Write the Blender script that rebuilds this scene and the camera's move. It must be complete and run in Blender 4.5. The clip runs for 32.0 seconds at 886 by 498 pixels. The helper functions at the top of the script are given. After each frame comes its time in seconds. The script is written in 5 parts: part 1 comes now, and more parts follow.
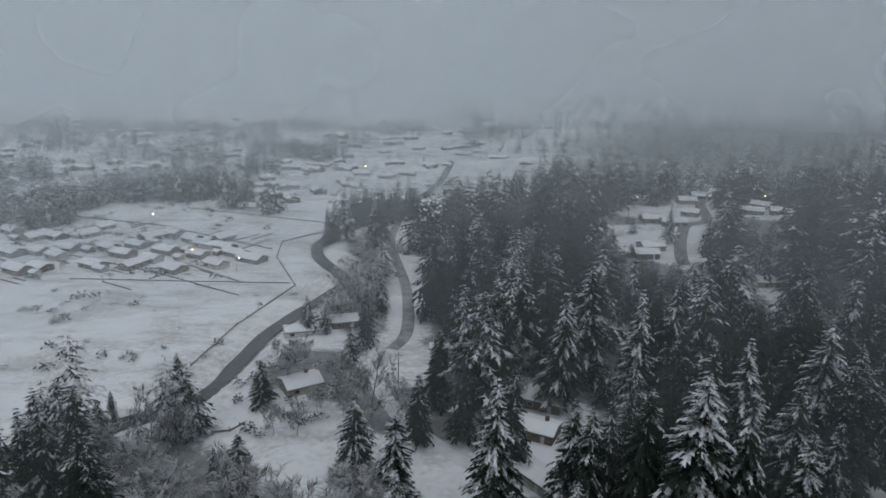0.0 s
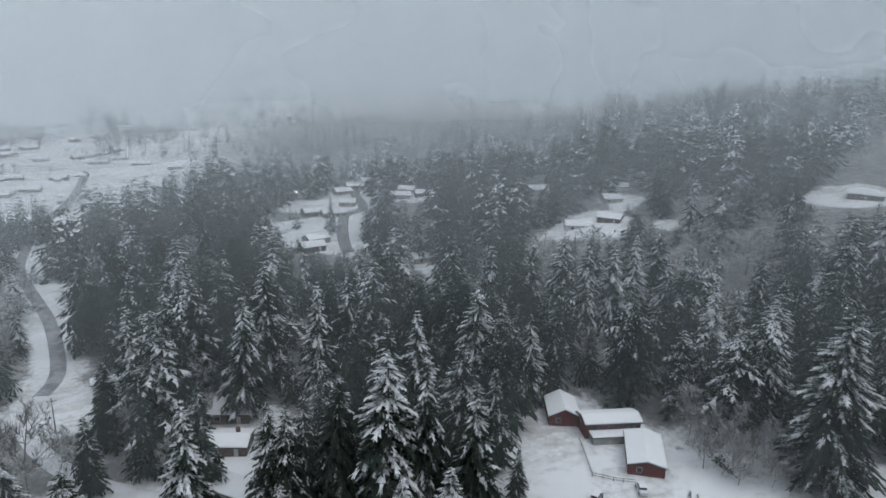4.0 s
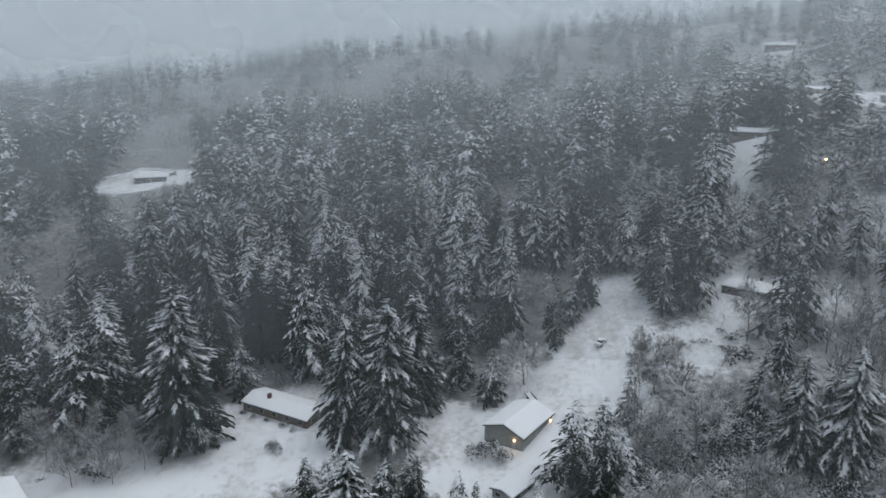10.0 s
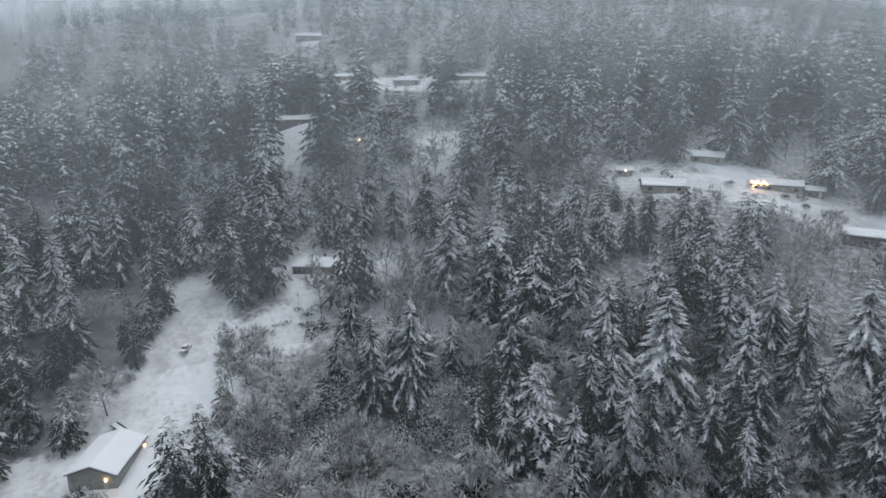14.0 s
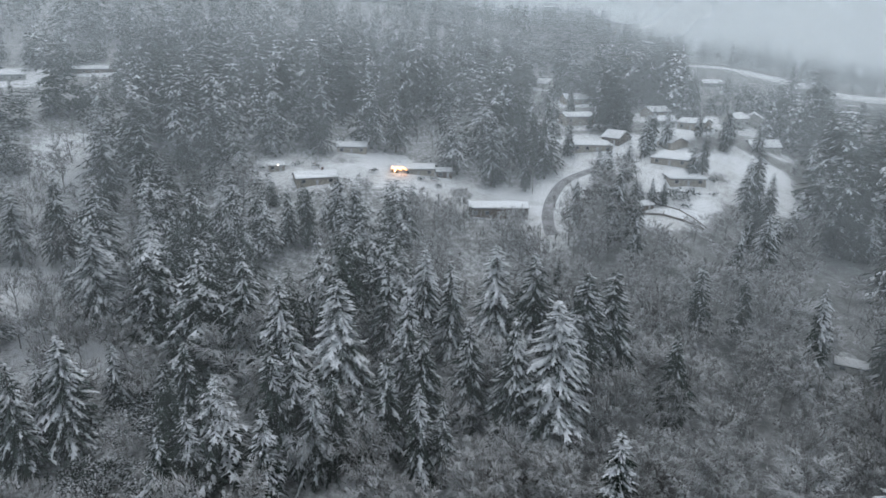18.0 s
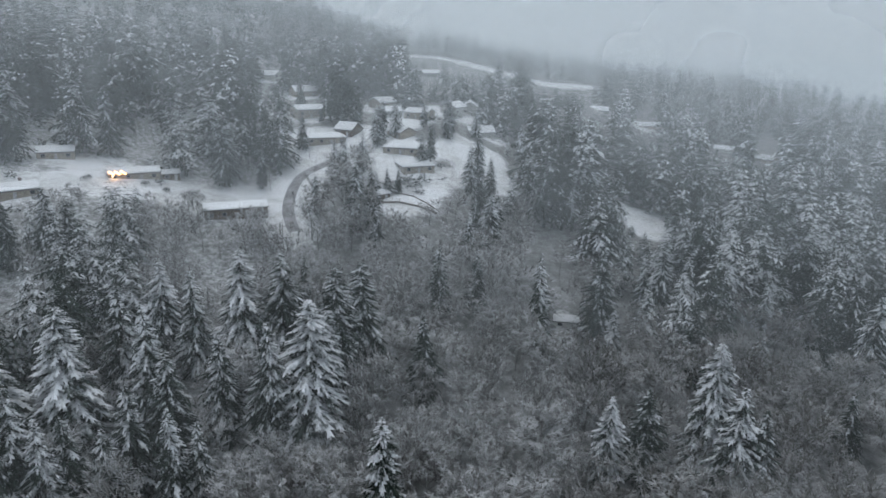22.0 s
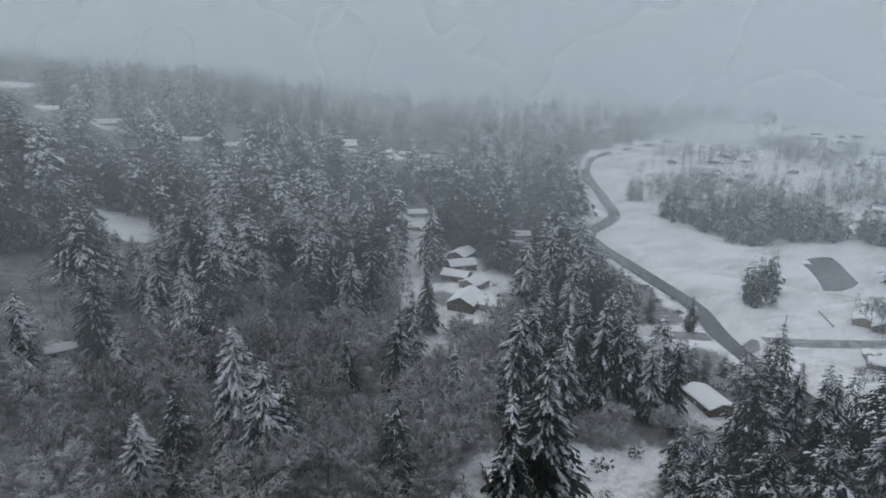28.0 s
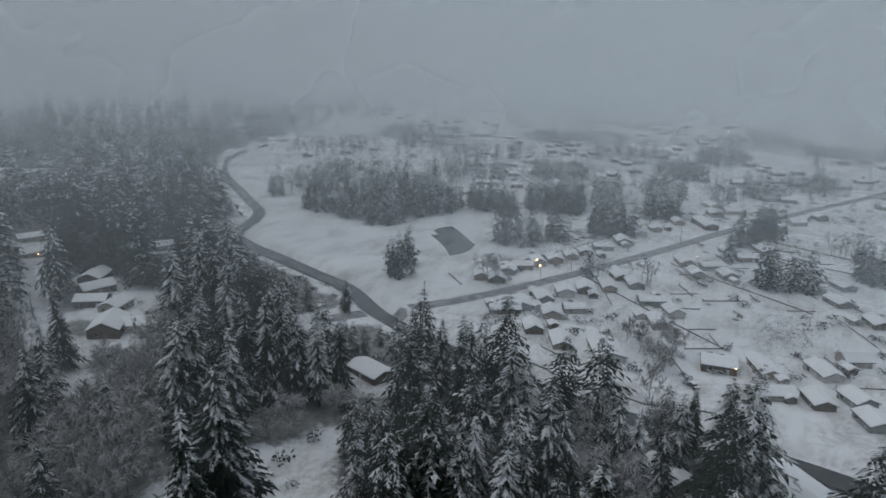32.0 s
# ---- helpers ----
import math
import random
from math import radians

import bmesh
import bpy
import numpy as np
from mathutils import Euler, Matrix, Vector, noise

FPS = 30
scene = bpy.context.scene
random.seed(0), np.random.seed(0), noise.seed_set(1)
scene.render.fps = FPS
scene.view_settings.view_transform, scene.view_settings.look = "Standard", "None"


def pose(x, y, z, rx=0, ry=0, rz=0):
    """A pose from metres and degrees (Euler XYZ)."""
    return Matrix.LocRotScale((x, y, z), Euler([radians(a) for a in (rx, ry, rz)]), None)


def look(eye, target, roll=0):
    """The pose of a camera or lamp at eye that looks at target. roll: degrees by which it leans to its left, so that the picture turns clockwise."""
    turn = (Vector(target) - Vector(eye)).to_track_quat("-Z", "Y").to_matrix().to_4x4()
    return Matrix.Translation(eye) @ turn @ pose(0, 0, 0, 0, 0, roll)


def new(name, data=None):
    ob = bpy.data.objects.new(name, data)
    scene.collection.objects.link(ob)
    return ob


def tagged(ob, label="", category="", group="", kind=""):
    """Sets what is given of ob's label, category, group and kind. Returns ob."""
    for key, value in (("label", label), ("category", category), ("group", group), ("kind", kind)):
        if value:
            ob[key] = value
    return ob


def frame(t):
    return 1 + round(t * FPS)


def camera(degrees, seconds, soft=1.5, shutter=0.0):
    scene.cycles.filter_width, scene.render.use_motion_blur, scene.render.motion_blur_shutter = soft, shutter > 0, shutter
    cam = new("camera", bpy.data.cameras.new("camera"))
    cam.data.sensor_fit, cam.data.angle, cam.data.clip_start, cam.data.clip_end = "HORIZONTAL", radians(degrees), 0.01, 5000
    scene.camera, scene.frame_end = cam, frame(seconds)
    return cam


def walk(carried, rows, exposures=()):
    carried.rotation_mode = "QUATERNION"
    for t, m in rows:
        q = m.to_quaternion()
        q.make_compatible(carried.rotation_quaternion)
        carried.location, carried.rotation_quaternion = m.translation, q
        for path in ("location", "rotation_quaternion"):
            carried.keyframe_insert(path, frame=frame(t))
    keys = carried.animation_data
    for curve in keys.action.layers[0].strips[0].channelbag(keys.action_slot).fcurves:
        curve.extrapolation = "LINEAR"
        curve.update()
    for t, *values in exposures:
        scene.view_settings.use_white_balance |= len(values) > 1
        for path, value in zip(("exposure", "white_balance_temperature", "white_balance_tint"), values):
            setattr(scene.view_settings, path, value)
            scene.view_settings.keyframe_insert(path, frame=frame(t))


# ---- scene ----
# seconds, x, y, z, heading clockwise from +y, pitch, roll
FLIGHT = (
    (0.0, 2.63, 0.29, 92.34, 0.00, -16.08, 1.43),
    (0.5, 2.58, 0.27, 92.38, 4.82, -16.01, 1.46),
    (1.0, 2.52, 0.26, 92.41, 8.10, -15.99, 1.42),
    (1.5, 2.48, 0.27, 92.44, 11.07, -15.95, 1.53),
    (2.0, 2.44, 0.31, 92.46, 14.16, -15.90, 1.48),
    (2.5, 2.40, 0.36, 92.47, 17.46, -15.82, 1.49),
    (4.5, 2.15, 0.56, 92.51, 33.29, -15.52, 1.53),
    (5.0, 2.10, 0.57, 92.50, 37.93, -15.47, 1.57),
    (5.5, 2.07, 0.58, 92.46, 42.36, -15.43, 1.53),
    (6.0, 2.04, 0.58, 92.39, 47.07, -15.34, 1.50),
    (6.5, 2.03, 0.57, 92.29, 51.73, -15.24, 1.50),
    (7.0, 2.03, 0.55, 92.18, 56.45, -15.08, 1.46),
    (7.5, 2.04, 0.52, 92.07, 61.20, -14.97, 1.28),
    (8.0, 2.05, 0.47, 91.98, 65.93, -14.85, 1.21),
    (8.5, 2.06, 0.40, 91.93, 70.64, -14.82, 1.16),
    (9.0, 2.04, 0.29, 91.95, 75.44, -14.86, 1.10),
    (9.5, 1.97, 0.12, 92.02, 80.23, -14.87, 1.09),
    (10.0, 1.82, -0.14, 92.17, 84.82, -14.86, 0.98),
    (10.5, 1.58, -0.50, 92.38, 89.19, -14.88, 0.85),
    (11.0, 1.28, -0.93, 92.65, 93.52, -14.88, 0.71),
    (11.5, 0.94, -1.41, 92.97, 97.71, -14.95, 0.43),
    (12.0, 0.59, -1.86, 93.34, 102.16, -15.06, 0.30),
    (12.5, 0.29, -2.24, 93.73, 106.63, -15.17, 0.18),
    (13.0, 0.05, -2.51, 94.12, 111.15, -15.33, 0.11),
    (13.5, -0.12, -2.67, 94.50, 115.94, -15.50, 0.16),
    (14.0, -0.23, -2.74, 94.86, 120.64, -15.60, 0.15),
    (14.5, -0.30, -2.74, 95.19, 125.33, -15.79, 0.18),
    (15.0, -0.33, -2.69, 95.51, 129.86, -15.98, 0.20),
    (15.5, -0.31, -2.57, 95.87, 134.12, -16.09, 0.21),
    (17.5, -0.21, -1.74, 97.67, 146.98, -16.44, 0.67),
    (18.0, -0.40, -1.75, 97.93, 149.94, -16.42, 0.73),
    (18.5, -0.65, -1.84, 98.15, 152.82, -16.46, 0.75),
    (19.0, -0.90, -1.95, 98.37, 155.60, -16.53, 0.74),
    (19.5, -1.12, -2.06, 98.62, 158.39, -16.64, 0.74),
    (20.0, -1.25, -2.14, 98.90, 161.32, -16.70, 0.77),
    (20.5, -1.29, -2.18, 99.18, 164.22, -16.81, 0.86),
    (21.0, -1.24, -2.17, 99.46, 166.64, -16.93, 0.96),
    (21.5, -1.14, -2.13, 99.71, 169.16, -16.96, 1.10),
    (22.0, -1.04, -2.07, 99.90, 172.14, -16.99, 1.23),
    (22.5, -0.99, -2.00, 100.04, 175.20, -17.04, 1.30),
    (23.0, -1.01, -1.96, 100.12, 178.29, -17.00, 1.43),
    (23.5, -1.08, -1.93, 100.14, 181.65, -16.93, 1.47),
    (24.0, -1.19, -1.91, 100.13, 185.23, -16.84, 1.34),
    (24.5, -1.30, -1.90, 100.11, 188.85, -16.77, 1.28),
    (26.5, -1.34, -1.58, 100.41, 203.59, -16.68, 1.44),
    (27.0, -1.37, -1.42, 100.53, 207.53, -16.67, 1.39),
    (27.5, -1.42, -1.20, 100.65, 211.39, -16.70, 1.41),
    (28.0, -1.45, -0.90, 100.75, 214.99, -16.71, 1.38),
    (28.5, -1.45, -0.54, 100.81, 218.32, -16.67, 1.39),
    (29.0, -1.41, -0.15, 100.83, 221.84, -16.64, 1.32),
    (29.5, -1.33, 0.20, 100.79, 225.52, -16.52, 1.09),
    (30.0, -1.23, 0.46, 100.69, 229.34, -16.44, 1.07),
    (30.5, -1.14, 0.60, 100.56, 233.26, -16.34, 1.11),
    (31.0, -1.06, 0.63, 100.41, 237.22, -16.26, 1.18),
    (31.5, -1.00, 0.59, 100.28, 241.16, -16.20, 1.21),
    (32.0, -0.97, 0.50, 100.17, 245.12, -16.20, 1.27),
)


def drone(x, y, z, heading, pitch, roll):
    return Matrix.Translation((x, y, z)) @ Euler((0, 0, radians(-heading))).to_matrix().to_4x4() @ Euler((radians(90 + pitch), 0, 0)).to_matrix().to_4x4() @ Euler((0, 0, radians(roll))).to_matrix().to_4x4()


cam = camera(66.62, 32.0, soft=1.5)
walk(cam, [(t, drone(*row)) for t, *row in FLIGHT], exposures=((0.0, -0.05), (2.5, 0.33), (6.0, 0.56), (10.0, 0.61), (15.0, 0.80), (18.0, 0.85), (21.0, 0.75), (24.0, 0.66), (27.0, 0.5), (30.0, 0.08), (32.0, -0.13)))

# ---- world: overcast winter dusk ----
world = bpy.data.worlds.new("world")
scene.world = world
world.use_nodes = True
wn, wl = world.node_tree.nodes, world.node_tree.links
wn.clear()
w_out = wn.new("ShaderNodeOutputWorld")
w_sky = wn.new("ShaderNodeTexSky")
w_sky.sky_type, w_sky.sun_disc = "NISHITA", False
w_sky.sun_elevation, w_sky.sun_rotation = radians(42), radians(200)
w_b1 = wn.new("ShaderNodeBackground")
w_b1.inputs["Strength"].default_value = 0.02
wl.new(w_sky.outputs[0], w_b1.inputs["Color"])
w_tc = wn.new("ShaderNodeTexCoord")
w_sep = wn.new("ShaderNodeSeparateXYZ")
wl.new(w_tc.outputs["Generated"], w_sep.inputs[0])
w_ramp = wn.new("ShaderNodeValToRGB")
w_ramp.color_ramp.elements[0].position, w_ramp.color_ramp.elements[0].color = 0.0, (0.479, 0.513, 0.538, 1)
w_ramp.color_ramp.elements[1].position, w_ramp.color_ramp.elements[1].color = 1.0, (0.466, 0.502, 0.529, 1)
w_mid = w_ramp.color_ramp.elements.new(0.12)
w_mid.color = (0.511, 0.546, 0.573, 1)
wl.new(w_sep.outputs["Z"], w_ramp.inputs[0])
w_b2 = wn.new("ShaderNodeBackground")
w_b2.inputs["Strength"].default_value = 1.0
wl.new(w_ramp.outputs[0], w_b2.inputs["Color"])
w_add = wn.new("ShaderNodeAddShader")
wl.new(w_b1.outputs[0], w_add.inputs[0])
wl.new(w_b2.outputs[0], w_add.inputs[1])
wl.new(w_add.outputs[0], w_out.inputs["Surface"])

sun = new("sun", bpy.data.lights.new("sun", "SUN"))
sun.data.energy, sun.data.angle, sun.data.color = 0.4, radians(50), (1.0, 0.97, 0.93)
sun.matrix_world = look((0, 0, 500), (-120, 280, 0))


# ---- materials ----
class Mat:
    """A small node material builder."""

    def __init__(self, name):
        self.m = bpy.data.materials.new(name)
        self.m.use_nodes = True
        self.n, self.l = self.m.node_tree.nodes, self.m.node_tree.links
        self.b = self.n["Principled BSDF"]

    def node(self, kind, **values):
        nd = self.n.new(kind)
        for k, v in values.items():
            nd.inputs[k.replace("_", " ")].default_value = v
        return nd

    def put(self, a, b):
        self.l.new(a, b)
        return self

    def coords(self):
        return self.n.new("ShaderNodeNewGeometry").outputs["Position"]

    def noise(self, scale, detail=4.0, rough=0.55, vec=None):
        nd = self.node("ShaderNodeTexNoise", Scale=scale, Detail=detail, Roughness=rough)
        self.put(vec if vec else self.coords(), nd.inputs["Vector"])
        return nd.outputs["Fac"]

    def step(self, value, lo, hi):
        nd = self.node("ShaderNodeMapRange")
        nd.interpolation_type = "SMOOTHSTEP"
        nd.inputs["From Min"].default_value, nd.inputs["From Max"].default_value = lo, hi
        self.put(value, nd.inputs["Value"])
        return nd.outputs["Result"]

    def math(self, op, a, b):
        nd = self.n.new("ShaderNodeMath")
        nd.operation = op
        for i, v in enumerate((a, b)):
            if isinstance(v, (int, float)):
                nd.inputs[i].default_value = v
            else:
                self.put(v, nd.inputs[i])
        return nd.outputs[0]

    def mix(self, fac, a, b):
        nd = self.n.new("ShaderNodeMix")
        nd.data_type = "RGBA"
        self.put(fac, nd.inputs[0])
        for i, v in ((6, a), (7, b)):
            if isinstance(v, tuple):
                nd.inputs[i].default_value = (*v, 1)
            else:
                self.put(v, nd.inputs[i])
        return nd.outputs[2]

    def base(self, colour, rough=0.8, metal=0.0):
        if isinstance(colour, tuple):
            self.b.inputs["Base Color"].default_value = (*colour, 1)
        else:
            self.put(colour, self.b.inputs["Base Color"])
        self.b.inputs["Roughness"].default_value = rough
        self.b.inputs["Metallic"].default_value = metal
        self.b.inputs["Specular IOR Level"].default_value = 0.2
        return self

    def bump(self, height, strength, distance):
        nd = self.node("ShaderNodeBump", Strength=strength, Distance=distance)
        self.put(height, nd.inputs["Height"])
        self.put(nd.outputs[0], self.b.inputs["Normal"])
        return self

    def up(self):
        sep = self.n.new("ShaderNodeSeparateXYZ")
        self.put(self.n.new("ShaderNodeNewGeometry").outputs["Normal"], sep.inputs[0])
        return sep.outputs["Z"]


SNOW = (0.80, 0.82, 0.86)


def ground_material():
    m = Mat("snow_ground")
    big, fine = m.noise(0.035, 5), m.noise(0.6, 6, 0.65)
    att = m.n.new("ShaderNodeAttribute")
    att.attribute_name = "floor_tone"
    lit = att.outputs["Fac"]
    streak = m.node("ShaderNodeMapping", Scale=(0.05, 0.16, 0.1), Rotation=(0, 0, 0.5))
    m.put(m.coords(), streak.inputs["Vector"])
    drift = m.noise(1.0, 6, 0.62, streak.outputs[0])
    tufts = m.step(m.math("ADD", m.math("MULTIPLY", m.math("ADD", big, drift), 0.42), m.math("MULTIPLY", fine, 0.42)), 0.57, 0.76)
    grass = m.mix(fine, (0.10, 0.085, 0.06), (0.24, 0.21, 0.16))
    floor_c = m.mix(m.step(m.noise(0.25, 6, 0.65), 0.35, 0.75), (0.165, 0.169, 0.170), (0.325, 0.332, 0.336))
    c1 = m.mix(m.noise(0.12, 3), (0.74, 0.76, 0.80), (0.84, 0.86, 0.89))
    c2 = m.mix(m.math("MULTIPLY", tufts, 0.45), c1, grass)
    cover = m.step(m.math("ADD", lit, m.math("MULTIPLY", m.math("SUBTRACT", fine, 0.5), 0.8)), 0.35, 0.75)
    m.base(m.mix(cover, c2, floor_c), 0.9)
    m.bump(fine, 0.5, 0.25)
    return m.m


def plain_material(name, a, b, scale, rough=0.8, metal=0.0, bump=0.0):
    m = Mat(name)
    fac = m.noise(scale, 5)
    m.base(m.mix(m.step(fac, 0.3, 0.7), a, b), rough, metal)
    if bump:
        m.bump(fac, 0.5, bump)
    return m.m


def needle_material():
    m = Mat("snowy_needles")
    info = m.n.new("ShaderNodeObjectInfo")
    isl = m.n.new("ShaderNodeNewGeometry").outputs["Random Per Island"]
    load_shade = m.n.new("ShaderNodeAttribute")
    load_shade.attribute_name = "load_shade"
    dust_dim = m.n.new("ShaderNodeAttribute")
    dust_dim.attribute_name = "dust_dim"
    n1, n2 = m.noise(0.35, 3), m.noise(1.7, 4, 0.7)
    amount = m.math("ADD", m.math("MULTIPLY", m.math("SUBTRACT", n1, 0.5), 0.7), m.math("MULTIPLY", m.math("SUBTRACT", n2, 0.5), 0.7))
    amount = m.math("ADD", amount, m.math("MULTIPLY", m.math("SUBTRACT", isl, 0.5), 0.12))
    amount = m.math("ADD", amount, m.math("MULTIPLY", m.math("SUBTRACT", info.outputs["Random"], 0.5), 0.3))
    amount = m.math("ADD", amount, m.math("MULTIPLY", dust_dim.outputs["Fac"], 0.34))
    cling = m.math("ADD", m.math("MULTIPLY", m.up(), 0.5), m.math("MULTIPLY", load_shade.outputs["Fac"], 0.62))
    snow = m.step(m.math("ADD", cling, amount), 0.56, 0.98)
    green = m.mix(m.noise(1.2, 3), (0.011, 0.018, 0.0145), (0.031, 0.046, 0.037))
    m.base(m.mix(snow, green, (0.74, 0.76, 0.80)), 0.85)
    return m.m


def twig_material(name, dark, pale, frost, lo):
    m = Mat(name)
    n1 = m.noise(1.5, 4, 0.7)
    snow = m.step(m.math("ADD", m.up(), m.math("SUBTRACT", n1, 0.5)), lo, lo + 0.65)
    bark = m.mix(n1, dark, pale)
    m.base(m.mix(snow, bark, frost), 0.85)
    return m.m


def brush_material():
    m = Mat("dark_brush")
    n1 = m.noise(1.2, 4, 0.7)
    snow = m.step(m.math("ADD", m.up(), m.math("SUBTRACT", n1, 0.5)), 0.75, 1.3)
    m.base(m.mix(snow, m.mix(n1, (0.03, 0.027, 0.025), (0.10, 0.09, 0.08)), (0.6, 0.61, 0.64)), 0.9)
    return m.m


def mist_material(name, density, ceiling):
    m = Mat(name)
    m.n.remove(m.b)
    out = m.n["Material Output"]
    diff = m.node("ShaderNodeBsdfDiffuse", Color=(0.81, 0.87, 0.91, 1))
    trans = m.node("ShaderNodeBsdfTranslucent", Color=(0.81, 0.87, 0.91, 1))
    half = m.node("ShaderNodeMixShader", Fac=0.5)
    m.put(diff.outputs[0], half.inputs[1]).put(trans.outputs[0], half.inputs[2])
    clear = m.n.new("ShaderNodeBsdfTransparent")
    sep = m.n.new("ShaderNodeSeparateXYZ")
    m.put(m.coords(), sep.inputs[0])
    wisps = m.math("ADD", 0.91, m.math("MULTIPLY", m.noise(0.006, 2), 0.18))
    fade = m.step(sep.outputs["Z"], ceiling, ceiling * 0.35)
    fac = m.math("MULTIPLY", m.math("MULTIPLY", wisps, density), fade)
    mixer = m.n.new("ShaderNodeMixShader")
    m.put(fac, mixer.inputs[0]).put(clear.outputs[0], mixer.inputs[1]).put(half.outputs[0], mixer.inputs[2])
    m.put(mixer.outputs[0], out.inputs["Surface"])
    return m.m


M_GROUND = ground_material()
M_NEEDLE = needle_material()
M_TWIG = twig_material("snowy_twigs", (0.13, 0.129, 0.125), (0.215, 0.215, 0.21), (0.47, 0.48, 0.50), 0.42)
M_ALDER = twig_material("brown_twigs", (0.085, 0.082, 0.077), (0.15, 0.146, 0.139), (0.40, 0.41, 0.425), 0.52)
M_BRUSH = brush_material()
M_BARK = plain_material("bark", (0.035, 0.028, 0.024), (0.09, 0.075, 0.062), 2.0, 0.9)
M_SNOW = plain_material("settled_snow", (0.76, 0.78, 0.82), (0.84, 0.86, 0.89), 0.8, 0.9, bump=0.06)
M_WATER = plain_material("river_water", (0.055, 0.06, 0.065), (0.085, 0.09, 0.095), 0.05, 0.25)
M_ROAD = plain_material("slushy_road", (0.16, 0.16, 0.17), (0.34, 0.34, 0.36), 0.25, 0.7)
M_LANE = plain_material("packed_snow_road", (0.52, 0.53, 0.56), (0.70, 0.71, 0.74), 0.2, 0.85)
M_TRACK = plain_material("tyre_track", (0.10, 0.10, 0.105), (0.26, 0.26, 0.27), 0.5, 0.7)
M_RED = plain_material("red_boards", (0.085, 0.018, 0.018), (0.14, 0.032, 0.03), 1.5)
M_GREYWALL = plain_material("grey_siding", (0.20, 0.21, 0.20), (0.30, 0.31, 0.30), 1.2)
M_TANWALL = plain_material("tan_siding", (0.26, 0.23, 0.19), (0.36, 0.32, 0.27), 1.2)
M_WHITEWALL = plain_material("pale_siding", (0.45, 0.45, 0.44), (0.60, 0.60, 0.58), 1.2)
M_BROWNWALL = plain_material("brown_siding", (0.09, 0.07, 0.055), (0.16, 0.125, 0.10), 1.2)
M_WOOD = plain_material("weathered_wood", (0.14, 0.13, 0.12), (0.30, 0.28, 0.26), 0.6)
M_EAVE = plain_material("dark_eave", (0.05, 0.05, 0.052), (0.10, 0.10, 0.10), 2.0)
M_TRIM = plain_material("pale_trim", (0.32, 0.32, 0.32), (0.48, 0.48, 0.48), 3.0, 0.6)
M_GLASS = plain_material("window_glass", (0.02, 0.024, 0.03), (0.05, 0.055, 0.065), 0.7, 0.12)


# ---- terrain ----
RADII = np.array([110, 180, 240, 320, 420, 700, 1200.0])
PROFILE = []


def profile(azimuth, *heights):
    PROFILE.append((azimuth, *heights))


profile(-190, 7, 18, 43, 64, 72, 84, 95)
profile(-178, 6, 11, 24, 46, 60, 62, 60)
profile(-170, 5, 9, 15, 23, 32, 54, 46)
profile(-145, 4, 5, 8, 6, 5, 3, 0)
profile(-128, 3, 5, 5, 1, 0, 0, 0)
profile(-110, 2, 2, 0, 0, 0, 0, 0)
profile(-32, 0, 0, 0, 0, 0, 0, 0)
profile(0, 3, 3, 1, 0, 0, 0, 0)
profile(15, 4, 3, 3, 4, 6, 10, 18)
profile(25, 4, 3, 3, 4, 9, 14, 30)
profile(34, 4, 4, 5, 10, 18, 24, 24)
profile(44, 4, 4, 7, 22, 32, 38, 25)
profile(52, 4, 4, 9, 26, 36, 55, 45)
profile(64, 4, 4, 12, 30, 40, 74, 72)
profile(78, 4, 5, 17, 36, 48, 97, 112)
profile(85, 4, 5, 20, 40, 52, 112, 125)
profile(100, 4, 12, 30, 55, 64, 130, 150)
profile(112, 4, 16, 33, 72, 80, 145, 175)
profile(125, 5, 18, 38, 72, 83, 148, 180)
profile(140, 6, 20, 48, 68, 78, 145, 178)
profile(158, 6, 18, 40, 62, 72, 120, 140)
profile(170, 7, 18, 43, 64, 72, 84, 95)
AZIMUTHS = np.array([p[0] for p in PROFILE], float)
HEIGHTS = np.array([p[1:] for p in PROFILE], float)

RIVER = [(-900, -560), (-640, -500), (-520, -470), (-440, -412), (-369, -326), (-333, -284), (-290, -264), (-274, -242), (-262, -211), (-250, -181),
         (-239, -155), (-218, -126), (-201, -88), (-189, -55), (-184, -28), (-182, 0), (-174, 40), (-150, 90), (-105, 135), (-66, 166), (-60, 190), (-57, 212), (-51, 232),
         (-44, 250), (-39, 266), (-41, 280), (-50, 294), (-58, 312), (-60, 330), (-53, 352), (-36, 400), (-6, 480), (10, 620)]


def near_line(x, y, line):
    """Distance from points to a polyline."""
    x, y = np.asarray(x, float), np.asarray(y, float)
    pts = np.asarray(line, float)
    if x.size < 64:
        d = np.diff(pts, axis=0)
        px, py = x.reshape(-1, 1) - pts[:-1, 0], y.reshape(-1, 1) - pts[:-1, 1]
        u = np.clip((px * d[:, 0] + py * d[:, 1]) / (d * d).sum(1), 0, 1)
        return np.hypot(px - u * d[:, 0], py - u * d[:, 1]).min(1).reshape(x.shape)
    best = np.full(x.shape, 1e9)
    for (x0, y0), (x1, y1) in zip(pts[:-1], pts[1:]):
        dx, dy = x1 - x0, y1 - y0
        u = np.clip(((x - x0) * dx + (y - y0) * dy) / (dx * dx + dy * dy), 0, 1)
        best = np.minimum(best, np.hypot(x - x0 - u * dx, y - y0 - u * dy))
    return best


def ease(v, lo, hi):
    u = np.clip((v - lo) / (hi - lo), 0, 1)
    return u * u * (3 - 2 * u)


